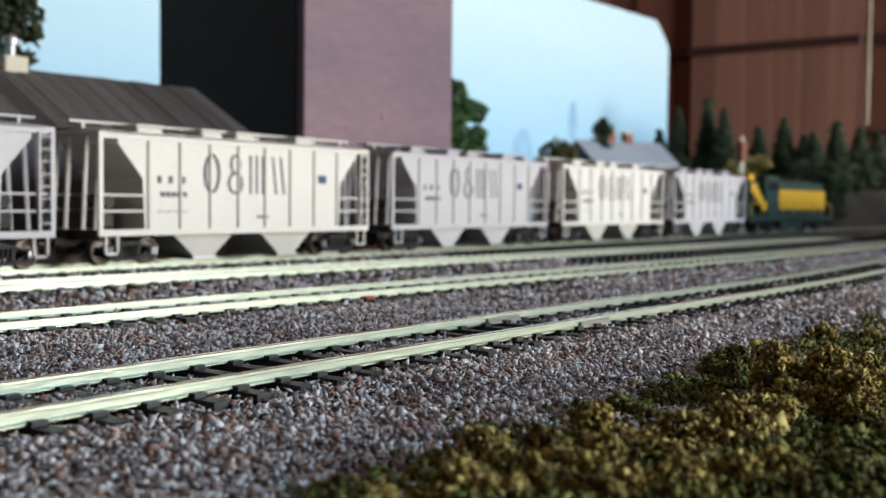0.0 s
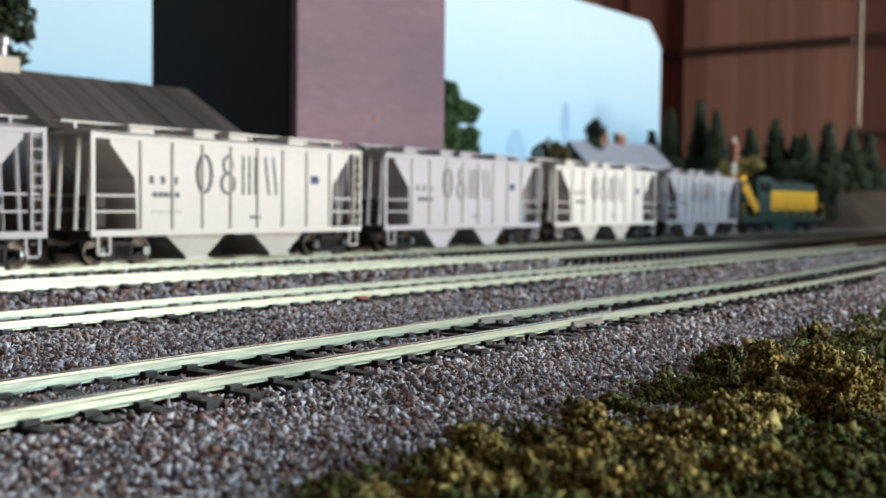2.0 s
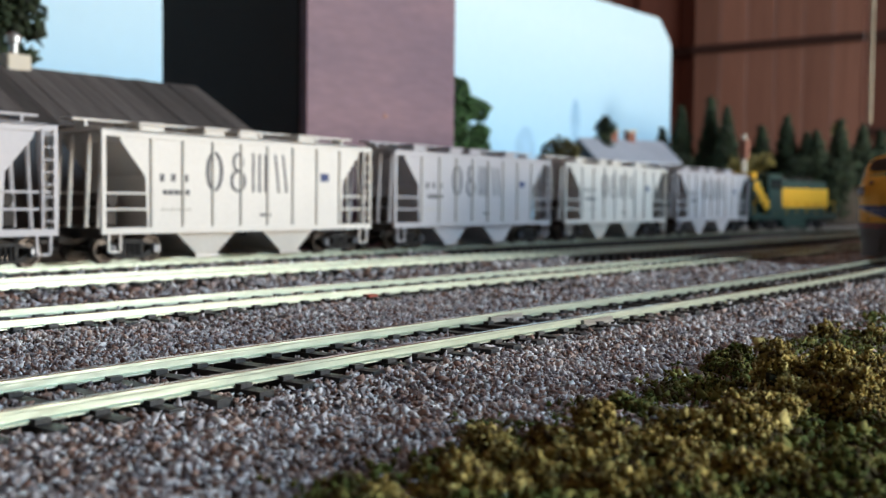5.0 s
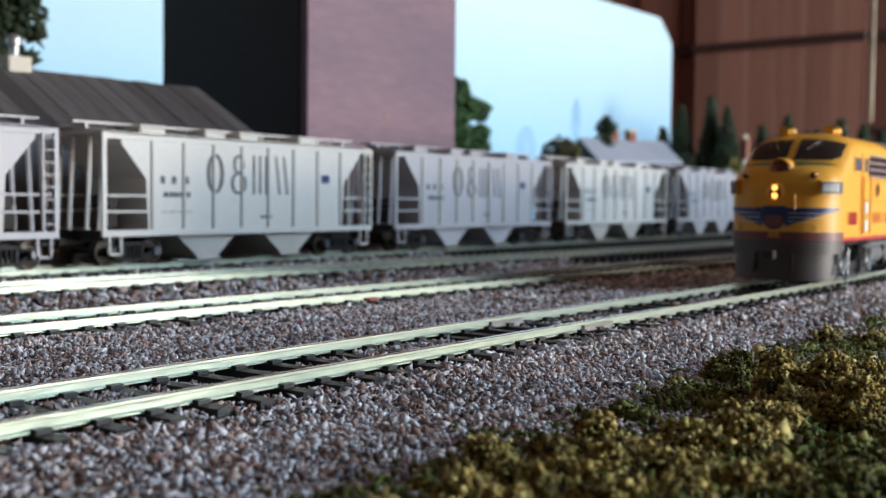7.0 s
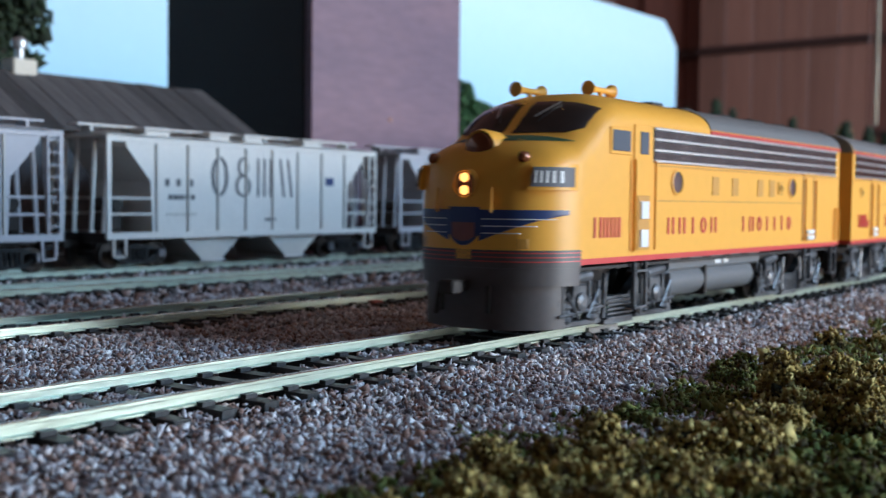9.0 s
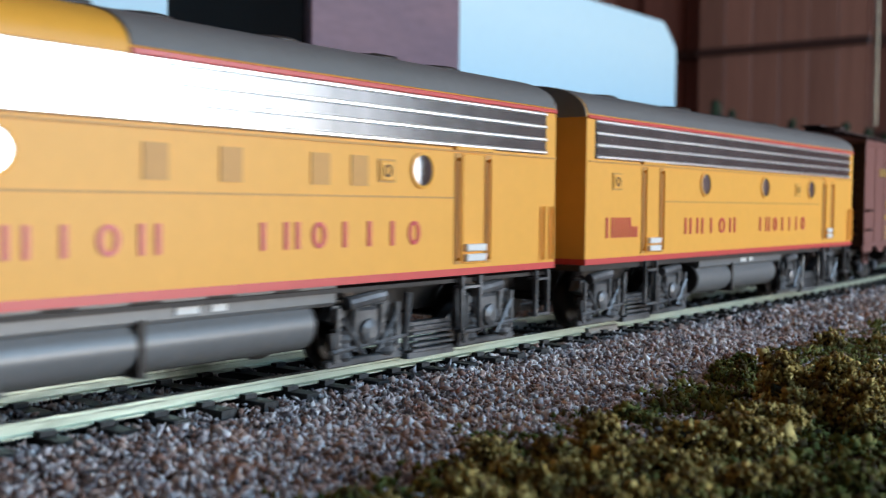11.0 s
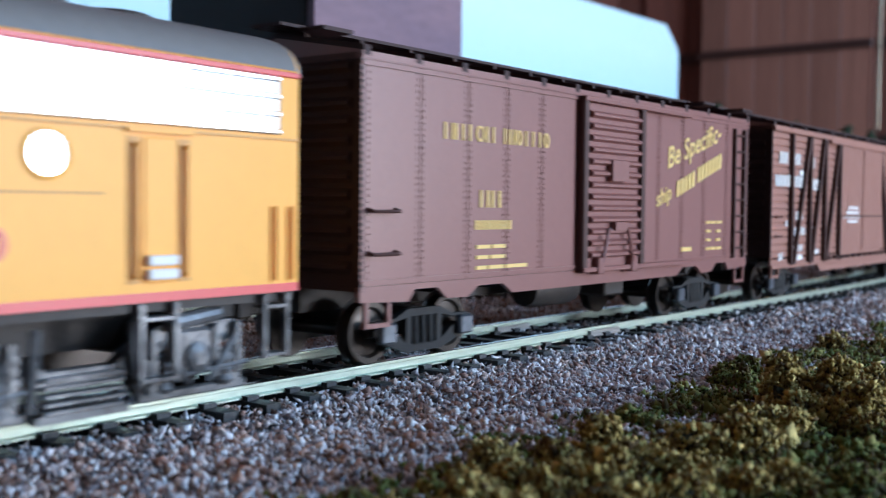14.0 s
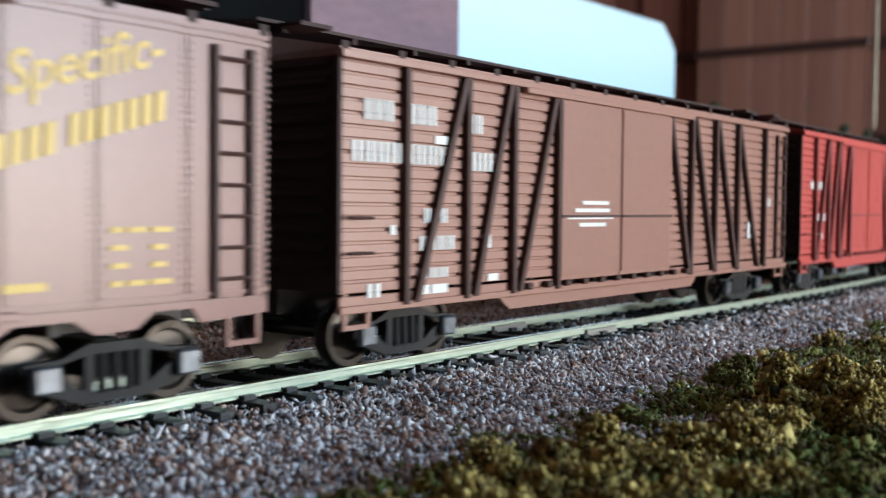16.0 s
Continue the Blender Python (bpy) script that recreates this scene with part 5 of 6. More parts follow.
        # flat ochre plate: the foot recess's shade is painted
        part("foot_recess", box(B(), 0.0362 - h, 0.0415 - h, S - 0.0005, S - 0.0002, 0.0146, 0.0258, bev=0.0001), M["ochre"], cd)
        for z in (0.0152, 0.0210):
            part("step_plate", box(B(), 0.0371 - h, 0.0405 - h, S - 0.0009, S - 0.0004, z, z + 0.0036, bev=0.0001), M["white"], cd, "white step plate")
        for x in (0.0343, 0.0432):
            part("handrail", rod(B(), (x - h, S - 0.0009, 0.0146), (x - h, S - 0.0009, 0.0330), 0.0003, 6), M["yellow"], cd)
        steps(car, 0.0388 - h, 0.0025, 0.0122, 0.0050)
        # horns
        for x, y in ((0.031, 0.0060), (0.040, -0.0060)):
            bm = B()
            turned(bm, [(0.0016, -0.0052), (0.0013, -0.0045), (0.0007, -0.0030), (0.0006, 0.0), (0.0007, 0.0030), (0.0013, 0.0042), (0.0016, 0.0047)], "x", 14, (x - h, y, along(HEIGHTS, x) + 0.0010))
            box(bm, x - h - 0.0004, x - h + 0.0004, y - 0.0004, y + 0.0004, along(HEIGHTS, x) - 0.0025, along(HEIGHTS, x) + 0.0012)
            part("horn", bm, M["yellow"], car, smooth=True)
    return car, moved


# deeper yellow that paints the shade of joints, recesses and vents
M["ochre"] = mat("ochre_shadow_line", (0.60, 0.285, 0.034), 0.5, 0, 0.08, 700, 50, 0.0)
M["amber"] = mat("amber_lens", (0.22, 0.075, 0.03), 0.15, 0.3, 0.05, 700, 50, 0.0)
M["mirror_glass"] = mat("silvery_porthole", (0.62, 0.64, 0.66), 0.10, 1.0, 0.05, 700, 50, 0.0)
M["screen"] = mat("fine_metal_screen", (0.38, 0.39, 0.41), 0.18, 1.0, 0.35, 350, 60, 0.05, stretch=(1, 1, 0.05))

L_A, L_B = 0.1650, 0.1625
c, mv = carbody(L_A, True, "yellow streamlined cab locomotive with grey roof, headlight lit", (0.0436, 0.1615), [(0.1340, 0.1440, 0.0142, 0.0318)], (0.0550, 0.1255), (0.0495, 0.0775, "ppiop"), (0.0898, 0.1262, "ipoiiio"), (0.0180, 0.0300, "ippp"), (0.0755, 0.0870, 0.1030, 0.1110, 0.1170))
join_train(c, -0.1195, 0.0455, 0.050, mv, 0.0006)
c, mv = carbody(L_B, False, "yellow cabless booster engine with grey roof and red stripe", (0.0032, 0.1590), [(0.0228, 0.0325, 0.0140, 0.0318), (0.1352, 0.1440, 0.0146, 0.0312)], (0.0540, 0.0905, 0.1250), (0.0420, 0.0730, "ppiop"), (0.0850, 0.1215, "ipoiiio"), (0.0068, 0.0212, "ippps"), (0.0121, 0.1145))
join_train(c, 0.0567, 0.2192, 0.052, mv, 0.0006)


def boxcar_frame(name, L, label, paint, end_paint):
    """Body, roof, corrugated ends, underframe and running gear, common to the boxcars."""
    car = thing(name, label, "freight car", group="boxcars of the passing train")
    h = L / 2
    P, E = M[paint], M[end_paint]
    part("body", box(B(), -h + 0.0006, h - 0.0006, -W + 0.0005, W - 0.0005, 0.0116, 0.0440), P, car)
    bm = B()
    prism(bm, [(-W - 0.0002, 0.0440), (W + 0.0002, 0.0440), (W + 0.0002, 0.0452), (0, 0.0482), (-W - 0.0002, 0.0452)], "x", -h, h)
    roof = part("roof", bm, P, car)
    n = int(L / 0.0118)
    for i in range(n + 1):
        x = -h + 0.001 + i * (L - 0.002) / n
        part("roof_rib", prism(B(), [(-W - 0.0003, 0.0445), (W + 0.0003, 0.0448), (W + 0.0003, 0.0460), (0, 0.0489), (-W - 0.0003, 0.0460)], "x", x - 0.0007, x + 0.0007), E, roof)
    bm = B()
    for y in (-0.0022, 0.0, 0.0022):
        box(bm, -h - 0.0025, h + 0.0025, y - 0.0010, y + 0.0010, 0.0496, 0.0501)
    for i in range(12):
        x = -h + 0.003 + i * (L - 0.006) / 11
        box(bm, x - 0.0004, x + 0.0004, -0.0032, 0.0032, 0.0476, 0.0496)
    for e in (-1, 1):
        box(bm, *sorted((e * (h - 0.001), e * (h - 0.0075))), -0.0085, -0.0035, 0.0490, 0.0496)
    part("roof_walk", bm, E, roof)
    for e in (-1, 1):
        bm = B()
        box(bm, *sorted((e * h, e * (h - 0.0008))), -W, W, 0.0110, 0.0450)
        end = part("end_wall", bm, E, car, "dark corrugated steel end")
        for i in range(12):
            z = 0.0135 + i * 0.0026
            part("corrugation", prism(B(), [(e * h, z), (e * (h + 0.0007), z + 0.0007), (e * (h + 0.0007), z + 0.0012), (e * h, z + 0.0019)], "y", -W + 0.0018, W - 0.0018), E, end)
        coupler(car, e * h, e)
        for s in (-1, 1):
            bm = B()
            for sx in (0.0012, 0.0062):
                box(bm, *sorted((e * (h - sx), e * (h - sx - 0.0007))), *sorted((s * W, s * (W - 0.0007))), 0.0058, 0.0118)
            box(bm, *sorted((e * (h - 0.0012), e * (h - 0.0069))), *sorted((s * W, s * (W - 0.0009))), 0.0056, 0.0063)
            part("stirrup_step", bm, P, car)
    part("centre_sill", box(B(), -h + 0.002, h - 0.002, -0.0030, 0.0030, 0.0070, 0.0114), M["steel"], car)
    for i in range(6):
        x = -h + 0.030 + i * (L - 0.06) / 5
        part("cross_bearer", box(B(), x - 0.0006, x + 0.0006, -0.0150, 0.0150, 0.0088, 0.0114), M["steel"], car)
    part("air_tank", turned(B(), [(0.0030, -0.006), (0.0034, -0.004), (0.0034, 0.008), (0.003, 0.010)], "x", 14, (-0.010, -0.0085, 0.0078)), M["steel"], car, smooth=True)
    part("brake_valve", box(B(), 0.008, 0.016, -0.0125, -0.0065, 0.0055, 0.0105, bev=0.0004), M["steel"], car)
    moved = []
    for e in (-1, 1):
        freight_truck(car, e * (h - 0.0200), moved)
    return car, moved, h


def steel_boxcar(L):
    car, moved, h = boxcar_frame("steel_boxcar", L, "mineral-brown steel boxcar with yellow slogan marks", "boxred", "boxdark")
    P = M["boxred"]
    # side panels between riveted seams
    seams = [0.0, 0.0135, 0.0257, 0.0367, 0.0477, 0.0605, 0.0842, 0.0935, 0.1050, 0.1163, 0.1290, L]
    for a, b in zip(seams, seams[1:]):
        if a == 0.0605:
            continue
        part("side_panel", box(B(), a - h + 0.0001, b - h - 0.0001, S, S + 0.0006, 0.0118, 0.0440), P, car)
    bm = B()
    for x in seams[1:-1] + [0.0009, L - 0.0009]:
        for sx in (-0.0008, 0.0008):
            for i in range(34):
                z = 0.0128 + i * 0.00092
                box(bm, x + sx - h - 0.0002, x + sx - h + 0.0002, S - 0.00014, S + 0.0001, z - 0.0002, z + 0.0002)
    part("rivets", bm, P, car)
    bm = B()
    box(bm, -h, h, S - 0.0003, S, 0.0432, 0.0437), box(bm, -h, h, S - 0.0003, S, 0.0442, 0.0447), box(bm, -h, h, S - 0.0003, S, 0.0122, 0.0126)
    part("trim_strip", bm, P, car)
    bm = B()
    prism(bm, [(-h, 0.0117), (-h, 0.0095), (-h + 0.011, 0.0090), (-h + 0.0125, 0.0108), (-h + 0.018, 0.0108), (-h + 0.0205, 0.0090), (-h + 0.026, 0.0088), (-h + 0.029, 0.0105), (-h + 0.036, 0.0105), (-h + 0.039, 0.0088), (h - 0.039, 0.0088), (h - 0.036, 0.0105), (h - 0.029, 0.0105), (h - 0.026, 0.0088), (h - 0.0205, 0.0090), (h - 0.018, 0.0108), (h - 0.0125, 0.0108), (h - 0.011, 0.0090), (h, 0.0095), (h, 0.0117)], "y", S, S + 0.0008)
    part("side_sill", bm, P, car)
    # corrugated sliding door
    d = part("sliding_door", box(B(), 0.0612 - h, 0.0838 - h, S - 0.0008, S + 0.0004, 0.0118, 0.0430, bev=0.0001), P, car)
    for i in range(13):
        z = 0.0138 + i * 0.0022
        part("door_rib", prism(B(), [(S - 0.0008, z), (S - 0.0017, z + 0.0004), (S - 0.0017, z + 0.0009), (S - 0.0008, z + 0.0014)], "x", 0.0632 - h, 0.0826 - h), P, d)
    for x in (0.0608, 0.0838):
        part("door_post", box(B(), x - 0.0009 - h, x + 0.0009 - h, S - 0.0016, S, 0.0112, 0.0440, bev=0.0002), M["brace"], d)
    bm = B()
    box(bm, 0.0700 - h, 0.0765 - h, S - 0.0021, S - 0.0008, 0.0285, 0.0325), box(bm, 0.0715 - h, 0.0765 - h, S - 0.0021, S - 0.0008, 0.0190, 0.0206)
    rod(bm, (0.0665 - h, S - 0.002, 0.0130), (0.0690 - h, S - 0.002, 0.0195), 0.0004, 6), rod(bm, (0.0790 - h, S - 0.002, 0.0130), (0.0765 - h, S - 0.002, 0.0195), 0.0004, 6)
    for x in (0.066, 0.0795):
        box(bm, x - 0.0012 - h, x + 0.0012 - h, S - 0.0022, S, 0.0108, 0.0140, bev=0.0002)
    part("door_latch", bm, P, d)
    for z in (0.0431, 0.0113):
        part("door_track", box(B(), 0.0600 - h, 0.1060 - h, S - 0.0018, S, z, z + 0.0009, bev=0.0001), P, car)
    ladder(car, "ladder", h - 0.0062, S, 0.0118, 0.0425, 0.0058, 8, M["brace"])
    for z in (0.0163, 0.0225):
        bm = rod(B(), (-h + 0.0016, S - 0.0010, z), (-h + 0.0076, S - 0.0010, z), 0.0003, 6)
        for x in (0.0016, 0.0076):
            rod(bm, (-h + x, S - 0.0010, z), (-h + x, S + 0.0002, z + 0.0004), 0.0003, 6)
        part("grab_iron", bm, M["brace"], car)
    G, y = M["gold"], S - 0.00012
    strokes(car, 0.0190 - h, 0.0330 - h, 0.0338, 0.0026, "ppiop", 0.84, 0.0005, G, y, "gold letter marks")
    strokes(car, 0.0348 - h, 0.0500 - h, 0.0338, 0.0026, "ipoiiio", 0.84, 0.0005, G, y, "gold letter marks")
    strokes(car, 0.0285 - h, 0.0352 - h, 0.0232, 0.0028, "pp", 0.75, 0.0006, G, y, "gold letter marks")
    blocks(car, 0.0277 - h, 0.0196, [0.0007] * 9, 0.0015, 0.0005, G, y, "gold number bars", hollow=False)
    for k, ws in enumerate(([0.004, 0.0038], [0.0035, 0.0042], [0.003, 0.0045, 0.0065])):
        blocks(car, 0.0280 - h, 0.0165 - k * 0.0017, ws, 0.0006, 0.0005, G, y, "gold data bars", hollow=False)
    words(car, "Be Specific-", 0.0975 - h, 0.0318, 0.0062, 15, G, y, "slanting gold script words")
    words(car, "ship", 0.0925 - h, 0.0236, 0.0046, 15, G, y, "slanting gold script word")
    blocks(car, 0.1020 - h, 0.0258, [0.0016] * 5 + [-0.0008] + [0.0016] * 7, 0.0034, 0.0003, G, y, "slanting gold letter marks", th=0.0008, slant=0.00056)
    for k in range(4):
        blocks(car, 0.1180 - h, 0.0200 - k * 0.0020, [0.0018, 0.0026, 0.0030] if k % 3 == 0 else [0.0024, -0.002, 0.0022], 0.0006, 0.0006, G, y, "gold data bars", hollow=False)
    blocks(car, 0.1050 - h, 0.0140, [0.005], 0.0009, 0.0005, G, y, hollow=False)
    return car, moved


def braced_boxcar(L, paint, brace_paint, label, scale, marks):
    """Horizontal boards behind outside posts and diagonals, double door in the middle."""
    car, moved, h = boxcar_frame("braced_boxcar", L, label, paint, "boxdark")
    P, D = M[paint], M[brace_paint]
    d0, d1 = 0.0576 * scale, 0.1035 * scale
    n = 19
    for a, b in ((0.0004, d0 - 0.0006), (d1 + 0.0002, L - 0.0004)):
        me = None
        for i in range(n):
            z = 0.0090 + i * 0.0348 / n
            if me is None:
                ob = part("board", box(B(), a - h, b - h, S, S + 0.0006, 0.0, 0.0348 / n - 0.00042, bev=0.00012), P, car)
                ob.matrix_basis = pose(0, 0, z)
                me = ob.data
            else:
                shared("board", me, car, pose(0, 0, z))
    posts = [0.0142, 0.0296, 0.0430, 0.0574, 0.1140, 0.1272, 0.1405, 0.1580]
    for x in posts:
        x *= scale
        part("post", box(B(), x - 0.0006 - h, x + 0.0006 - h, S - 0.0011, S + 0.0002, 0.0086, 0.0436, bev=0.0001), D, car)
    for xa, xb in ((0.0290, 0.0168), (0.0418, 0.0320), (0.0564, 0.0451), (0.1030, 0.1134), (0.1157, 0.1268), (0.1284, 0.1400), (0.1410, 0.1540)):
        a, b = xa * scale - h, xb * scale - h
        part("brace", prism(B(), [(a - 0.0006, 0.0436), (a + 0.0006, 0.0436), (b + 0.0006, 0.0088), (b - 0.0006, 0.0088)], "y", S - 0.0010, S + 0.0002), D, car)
    bm = B()
    box(bm, -h, h, S - 0.0008, S + 0.0004, 0.0437, 0.0448, bev=0.0001)
    box(bm, -h, h, S - 0.0006, S + 0.0004, 0.0080, 0.0091, bev=0.0001)
    part("side_rail", bm, P, car)
    a, b = 0.040 * scale - h, 0.120 * scale - h
    part("fish_belly_sill", prism(B(), [(a, 0.0081), (a + 0.0035, 0.0058), (b - 0.0035, 0.0058), (b, 0.0081)], "y", S + 0.0004, S + 0.0014), P, car)
    for i in range(2):
        x0 = d0 + i * (d1 - d0) / 2
        x1 = x0 + (d1 - d0) / 2
        door = part("sliding_door", box(B(), x0 + 0.0002 - h, x1 - 0.0002 - h, S - 0.0007, S + 0.0004, 0.0100, 0.0432, bev=0.0001), P, car)
        k = 16
        for j in range(k):
            xx = x0 + 0.0006 + j * (x1 - x0 - 0.0012) / k
            part("door_board", box(B(), xx - h + 0.00008, xx - h + (x1 - x0 - 0.0012) / k - 0.00008, S - 0.0010, S - 0.0006, 0.0108, 0.0424), P, door)
        part("door_bar", box(B(), x0 + 0.0004 - h, x1 - 0.0004 - h, S - 0.0013, S - 0.0006, 0.0214, 0.0219), D, door)
    for i in range(11):
        x = d0 - 0.010 + i * (d1 - d0 + 0.018) / 10
        part("door_roller", box(B(), x - 0.0009 - h, x + 0.0009 - h, S - 0.0014, S, 0.0090, 0.0101, bev=0.0002), D, car)
    part("door_track", box(B(), d0 - 0.012 - h, d1 + 0.010 - h, S - 0.0015, S, 0.0427, 0.0437, bev=0.0001), P, car)
    ladder(car, "ladder", h - 0.0050, S, 0.0105, 0.0425, 0.0055, 8, D)
    for z in (0.0165, 0.0215):
        part("grab_iron", rod(B(), (-h + 0.0015, S - 0.0008, z), (-h + 0.0065, S - 0.0008, z), 0.00028, 6), D, car)
    y = S - 0.00013
    for x, z, ws, hh in marks:
        ym = S - 0.0011 if d0 < x * scale < d1 else y
        if hh > 0.0015:
            x0, run = x * scale - h, 0.0
            bm = B()
            for w in ws:
                w *= scale
                if w > 0:
                    for e in (0.0, 0.58):
                        box(bm, x0 + run + w * e, x0 + run + w * (e + 0.34), ym - 0.00012, ym + 0.0001, z, z + hh)
                run += abs(w) + 0.0005
            part("lettering", bm, M["white"], car, "white letter marks")
        else:
            blocks(car, x * scale - h, z, [w * scale for w in ws], hh, 0.0005, M["white"], ym, "white letter marks", hollow=False)
    return car, moved


c, mv = steel_boxcar(0.1422)
join_train(c, 0.2318, 0.3742, 0.0512, mv, 0.001)
c, mv = braced_boxcar(0.1745, "boxbrown", "brace", "red-brown outside-braced double-door boxcar with white marks", 1.0, [
    (0.0052, 0.0355, [0.0018] * 3 + [-0.002] + [0.0021] * 3, 0.0030), (0.0300, 0.0350, [0.0018] * 2, 0.0030), (0.0215, 0.0328, [0.0030], 0.0013),
    (0.0026, 0.0295, [0.0024] * 5 + [0.0023] * 3, 0.0030), (0.0300, 0.0290, [0.0025] * 3, 0.0030), (0.0190, 0.0207, [0.0016] * 3, 0.0022), (0.0180, 0.0165, [0.0018] * 4, 0.0022),
    (0.0175, 0.0122, [0.0026, 0.0020, 0.0020], 0.0016), (0.0175, 0.0098, [0.0030, 0.0040], 0.0014), (0.0110, 0.0190, [0.0012], 0.0014), (0.0060, 0.0100, [0.0030], 0.0020), (0.0340, 0.0165, [0.0030], 0.0022), (0.0360, 0.0110, [0.0030], 0.0012),
    (0.0650, 0.0238, [0.010], 0.0007), (0.0625, 0.0224, [0.013], 0.0007), (0.0600, 0.0211, [0.017], 0.0007), (0.0640, 0.0197, [0.010], 0.0007), (0.1480, 0.0160, [0.0040], 0.0040), (0.1600, 0.0240, [0.0030], 0.0020)])
join_train(c, 0.3880, 0.5625, 0.067, mv, 0.001)
c, mv = braced_boxcar(0.1425, "boxbright", "redbrace", "bright red outside-braced wooden boxcar with white marks", 0.807, [
    (0.0100, 0.0290, [0.0020] * 6, 0.0022), (0.0180, 0.0200, [0.0018] * 4, 0.0020), (0.0180, 0.0150, [0.0030, 0.0030], 0.0016)])
join_train(c, 0.5725, 0.7150, 0.0512, mv, 0.001)


# ---- far end of the layout ----
house = thing("small_house", "small blue-grey roofed house with dark gable end", "house", pose(1.060, 0.488, 0.006, 0, 0, -22))
part("wall", prism(B(), [(0.0, -0.011), (0.060, -0.011), (0.060, 0.070), (0.030, 0.092), (0.0, 0.070)], "x", 0.0, 0.115), M["darkroof"], house)
for s in (0, 1):
    pts = [(-0.006, 0.0665), (-0.006, 0.0690), (0.0300, 0.0955), (0.0300, 0.0930)]
    if s:
        pts = [(0.060 - y, z) for y, z in pts]
    part("roof", prism(B(), pts, "x", -0.005, 0.120), M["bluegrey"], house, "blue-grey sheet roof")
for x in (0.040, 0.066):
    ch = part("chimney", box(B(), x, x + 0.010, 0.026, 0.036, 0.085, 0.104, bev=0.0006), M["brick"], house, "red brick chimney")
    part("cap", box(B(), x - 0.001, x + 0.011, 0.025, 0.037, 0.1041, 0.107, bev=0.0004), M["cream"], ch)
for x in (0.01, 0.035, 0.065):
    w = part("window", box(B(), x, x + 0.014, -0.0012, 0.0, 0.030, 0.052), M["cream"], house)
    part("pane", box(B(), x + 0.0015, x + 0.0125, -0.0016, -0.0011, 0.0315, 0.0505), M["glass"], w)

M["olive"] = stone_mat("dark_olive_foliage", [(0.4, (0.075, 0.065, 0.02)), (0.3, (0.12, 0.10, 0.03)), (0.3, (0.04, 0.035, 0.012))], 0.95)
CONIFERS = [(1.500, 0.599, 0.181), (1.515, 0.559, 0.196), (1.500, 0.527, 0.178), (1.530, 0.486, 0.151), (1.560, 0.460, 0.165), (1.520, 0.402, 0.139), (1.560, 0.383, 0.157), (1.600, 0.364, 0.151), (1.560, 0.430, 0.140), (1.640, 0.350, 0.145), (1.500, 0.630, 0.150)]
for i, (x, y, h) in enumerate(CONIFERS):
    tree("conifer_tree", x, y, h - 0.06, 0.033, M["conifer"], "dark green model conifer on the bank", 120 + i, 2400, "cone", 0.05, 0.0021)
for i, (x, y, h, k) in enumerate([(1.0, 0.500, 0.099, "olive"), (1.10, 0.505, 0.142, "conifer"), (1.58, 0.392, 0.165, "foam"), (1.45, 0.470, 0.105, "foam"), (1.43, 0.560, 0.100, "conifer"), (1.44, 0.400, 0.100, "conifer"), (1.44, 0.350, 0.090, "conifer")]):
    tree("broadleaf_tree", x, y, h, 0.021 if h < 0.12 else 0.011, M[k], "dark olive foam tree near the layout's end", 140 + i, 1800, "round", 0, 0.0018)
mast = thing("signal_mast", "slim pale signal mast with small head", "signal", pose(1.165, 0.361, 0))
part("post", rod(B(), (0, 0, -0.001), (0, 0, 0.105), 0.0035, 10, 0.003), M["cream"], mast)
part("head", box(B(), -0.006, 0.004, -0.005, 0.005, 0.078, 0.100, bev=0.001), M["brick"], mast)
# faint trees painted on the backdrop
for x, z, w, h in ((1.42, 0.150, 0.013, 0.035), (1.285, 0.105, 0.024, 0.030)):
    bm = turned(B(), [(1.0, 0.7349), (1.0, 0.7347)], "y", 18)
    for v in bm.verts:
        v.co.x, v.co.z = x + v.co.x * w * (1 + 0.3 * noise.noise(v.co * 3)), z + v.co.z * h
    tagged(part("painted_tree", bm, M["paintblue"]), "faint blue tree painted on the backdrop", "painting")

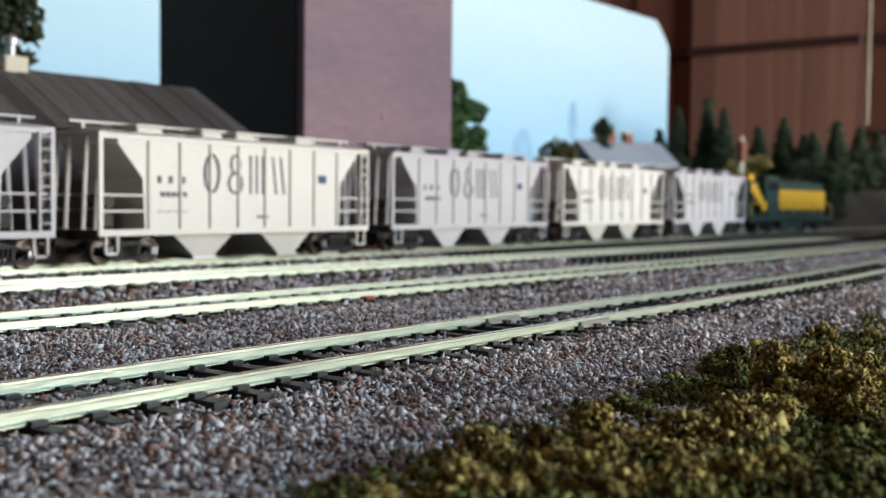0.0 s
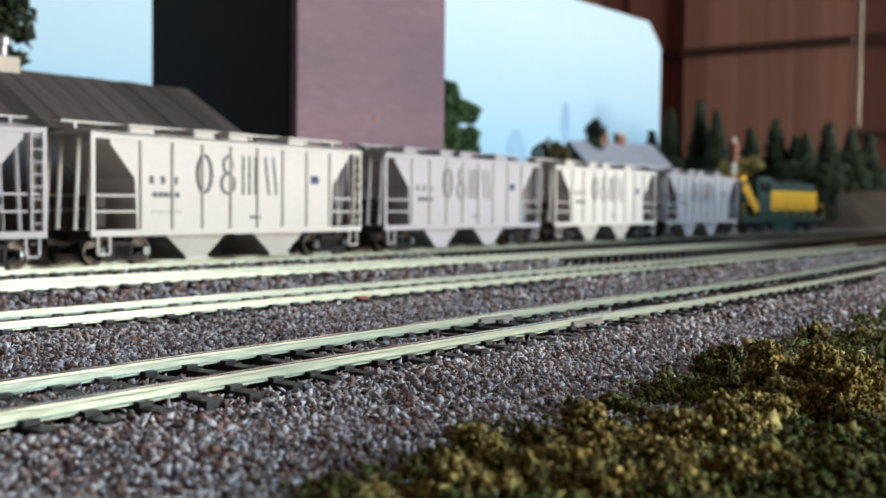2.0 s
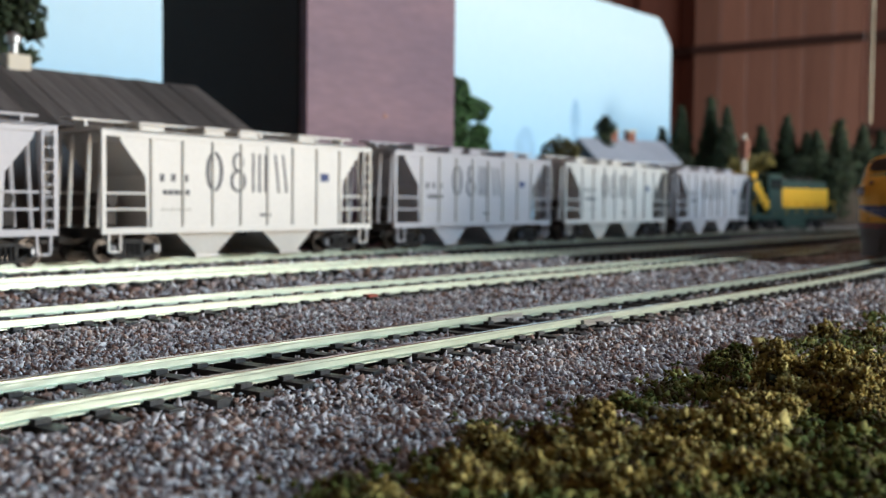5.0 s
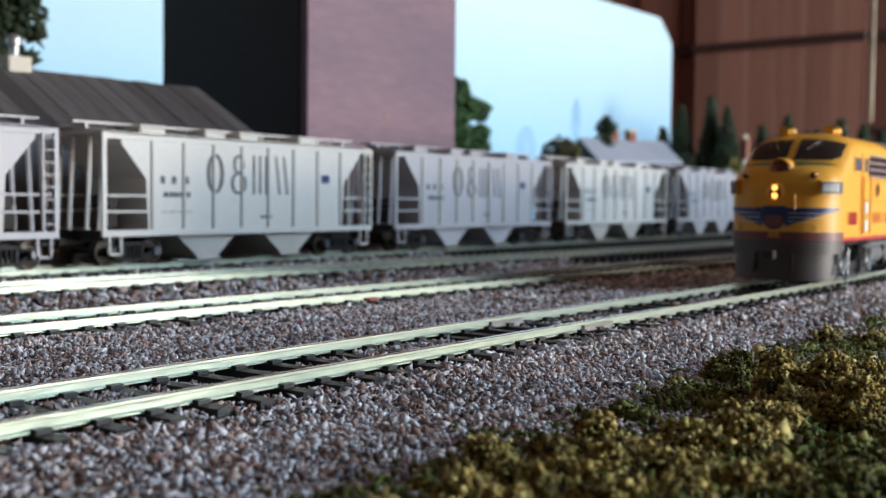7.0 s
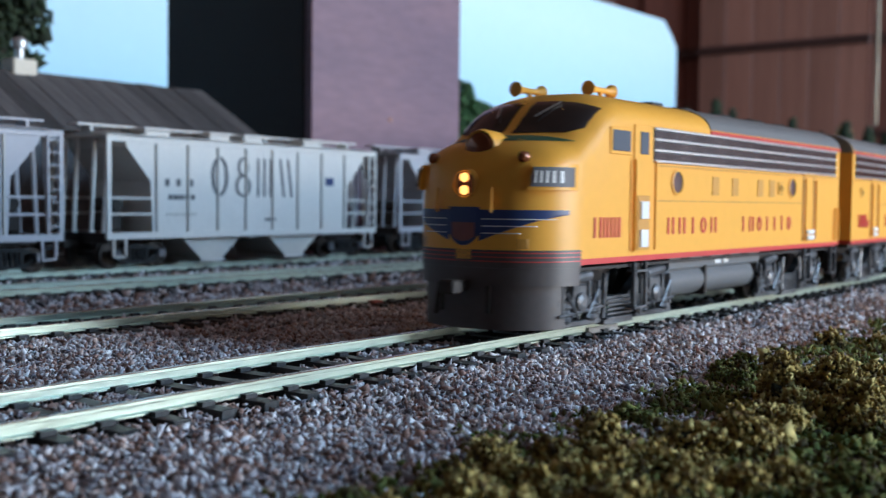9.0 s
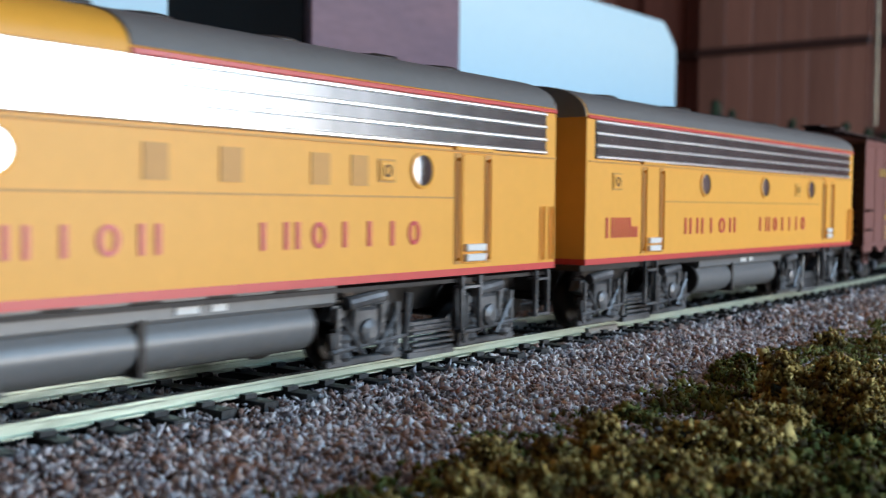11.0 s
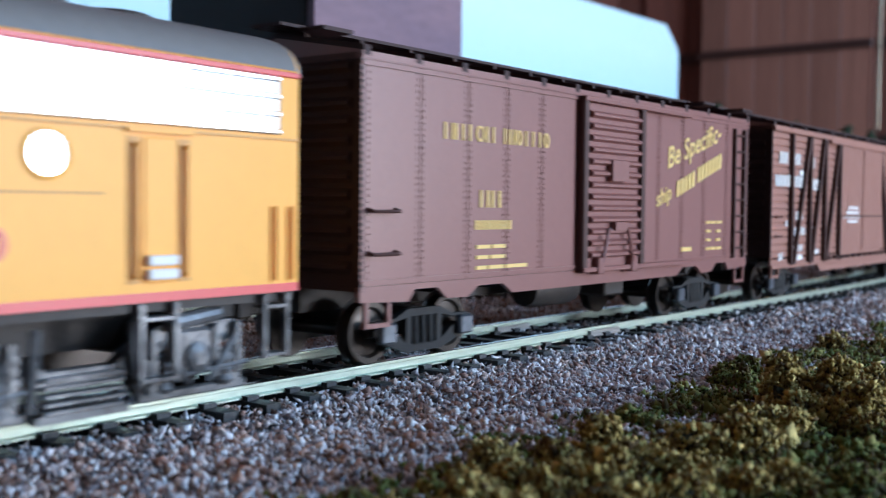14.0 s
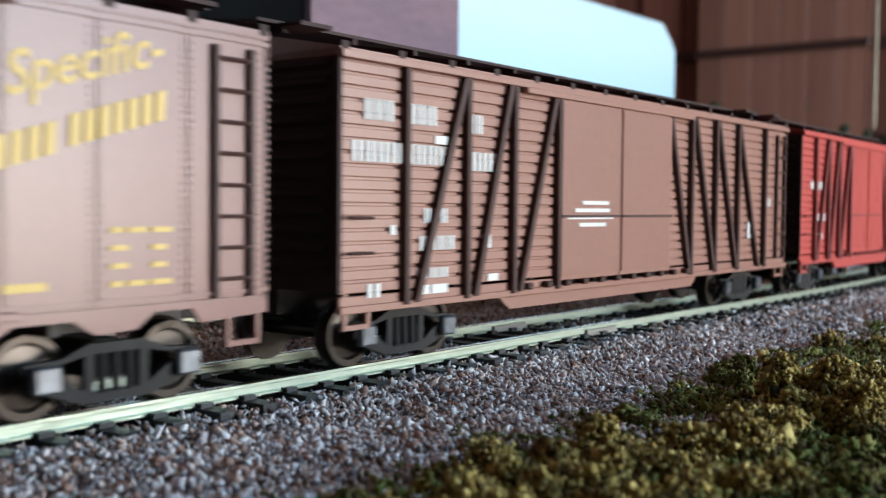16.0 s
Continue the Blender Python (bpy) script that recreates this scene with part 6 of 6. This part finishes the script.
# the green and yellow road switcher at the head of the hopper train
def road_switcher(x):
    L = 0.1800
    h = L / 2
    car = thing("road_switcher", "dark green and yellow diesel road switcher on the yard track", "locomotive", place(hopper_line, x, 0.05))
    G, Y = M["locogreen"], M["locoyellow"]
    part("frame", box(B(), -h, h, -0.0165, 0.0165, 0.0100, 0.0150, bev=0.0006), G, car)
    part("long_hood", box(B(), -0.030, h - 0.010, -0.0105, 0.0105, 0.0150, 0.0450, bev=0.0015), G, car)
    cab = part("cab", box(B(), -0.058, -0.031, -0.0165, 0.0165, 0.0150, 0.0495, bev=0.0015), G, car)
    for a in (-0.054, -0.043):
        part("window", box(B(), a, a + 0.008, -0.0168, -0.0160, 0.0365, 0.0450), M["glass"], cab)
    part("short_hood", box(B(), -h + 0.010, -0.0585, -0.0105, 0.0105, 0.0150, 0.0440, bev=0.0015), G, car)
    part("hood_panel", box(B(), -0.030, h - 0.008, -0.0112, -0.0104, 0.0205, 0.0380, bev=0.0003), Y, car, "bright yellow hood panel")
    for i in range(4):
        part("end_stripe", box(B(), -h + 0.002 + i * 0.0065, -h + 0.012 + i * 0.0065, -0.0172, -0.0160, 0.0345 - i * 0.0050, 0.0420 - i * 0.0050, bev=0.0003), Y, car, "yellow stepped end stripe")
    part("number_box", box(B(), -h + 0.008, -h + 0.018, -0.012, 0.012, 0.0445, 0.0500, bev=0.0008), Y, car)
    part("fuel_tank", box(B(), -0.022, 0.026, -0.0140, 0.0140, 0.0025, 0.0098, bev=0.0012), G, car)
    bm = B()
    for i in range(9):
        xx = -h + 0.004 + i * (L - 0.008) / 8
        rod(bm, (xx, -0.0160, 0.0150), (xx, -0.0160, 0.0260), 0.0004, 6)
    rod(bm, (-h + 0.004, -0.0160, 0.0260), (h - 0.004, -0.0160, 0.0260), 0.0004, 6)
    part("handrail", bm, Y, car)
    for xx in (0.0, 0.03, 0.055):
        part("roof_fan", turned(B(), [(0.006, 0.0448), (0.006, 0.0472), (0.002, 0.0480)], "z", 16, (xx, 0, 0)), M["steel"], car)
    for e in (-1, 1):
        freight_truck(car, e * 0.052, None, 0.0310, 0.0055)
        coupler(car, e * h, e)
    return car


road_switcher(0.8517 + 0.016 + 0.090)


# ---- what moves ----
def motions():
    steps = [i / 15 for i in range(241)]
    for car, mid, half, moved, lift in TRAIN:
        walk(car, [(i / 2, place(main_line, mid - SPEED * (i / 2 - 12.5), half, lift)) for i in range(33)])
        for ob, x, r in moved:
            walk(ob, [(t, pose(x, 0, r, 0, -math.degrees(SPEED * t / r) % 360, 0)) for t in steps])


motions()
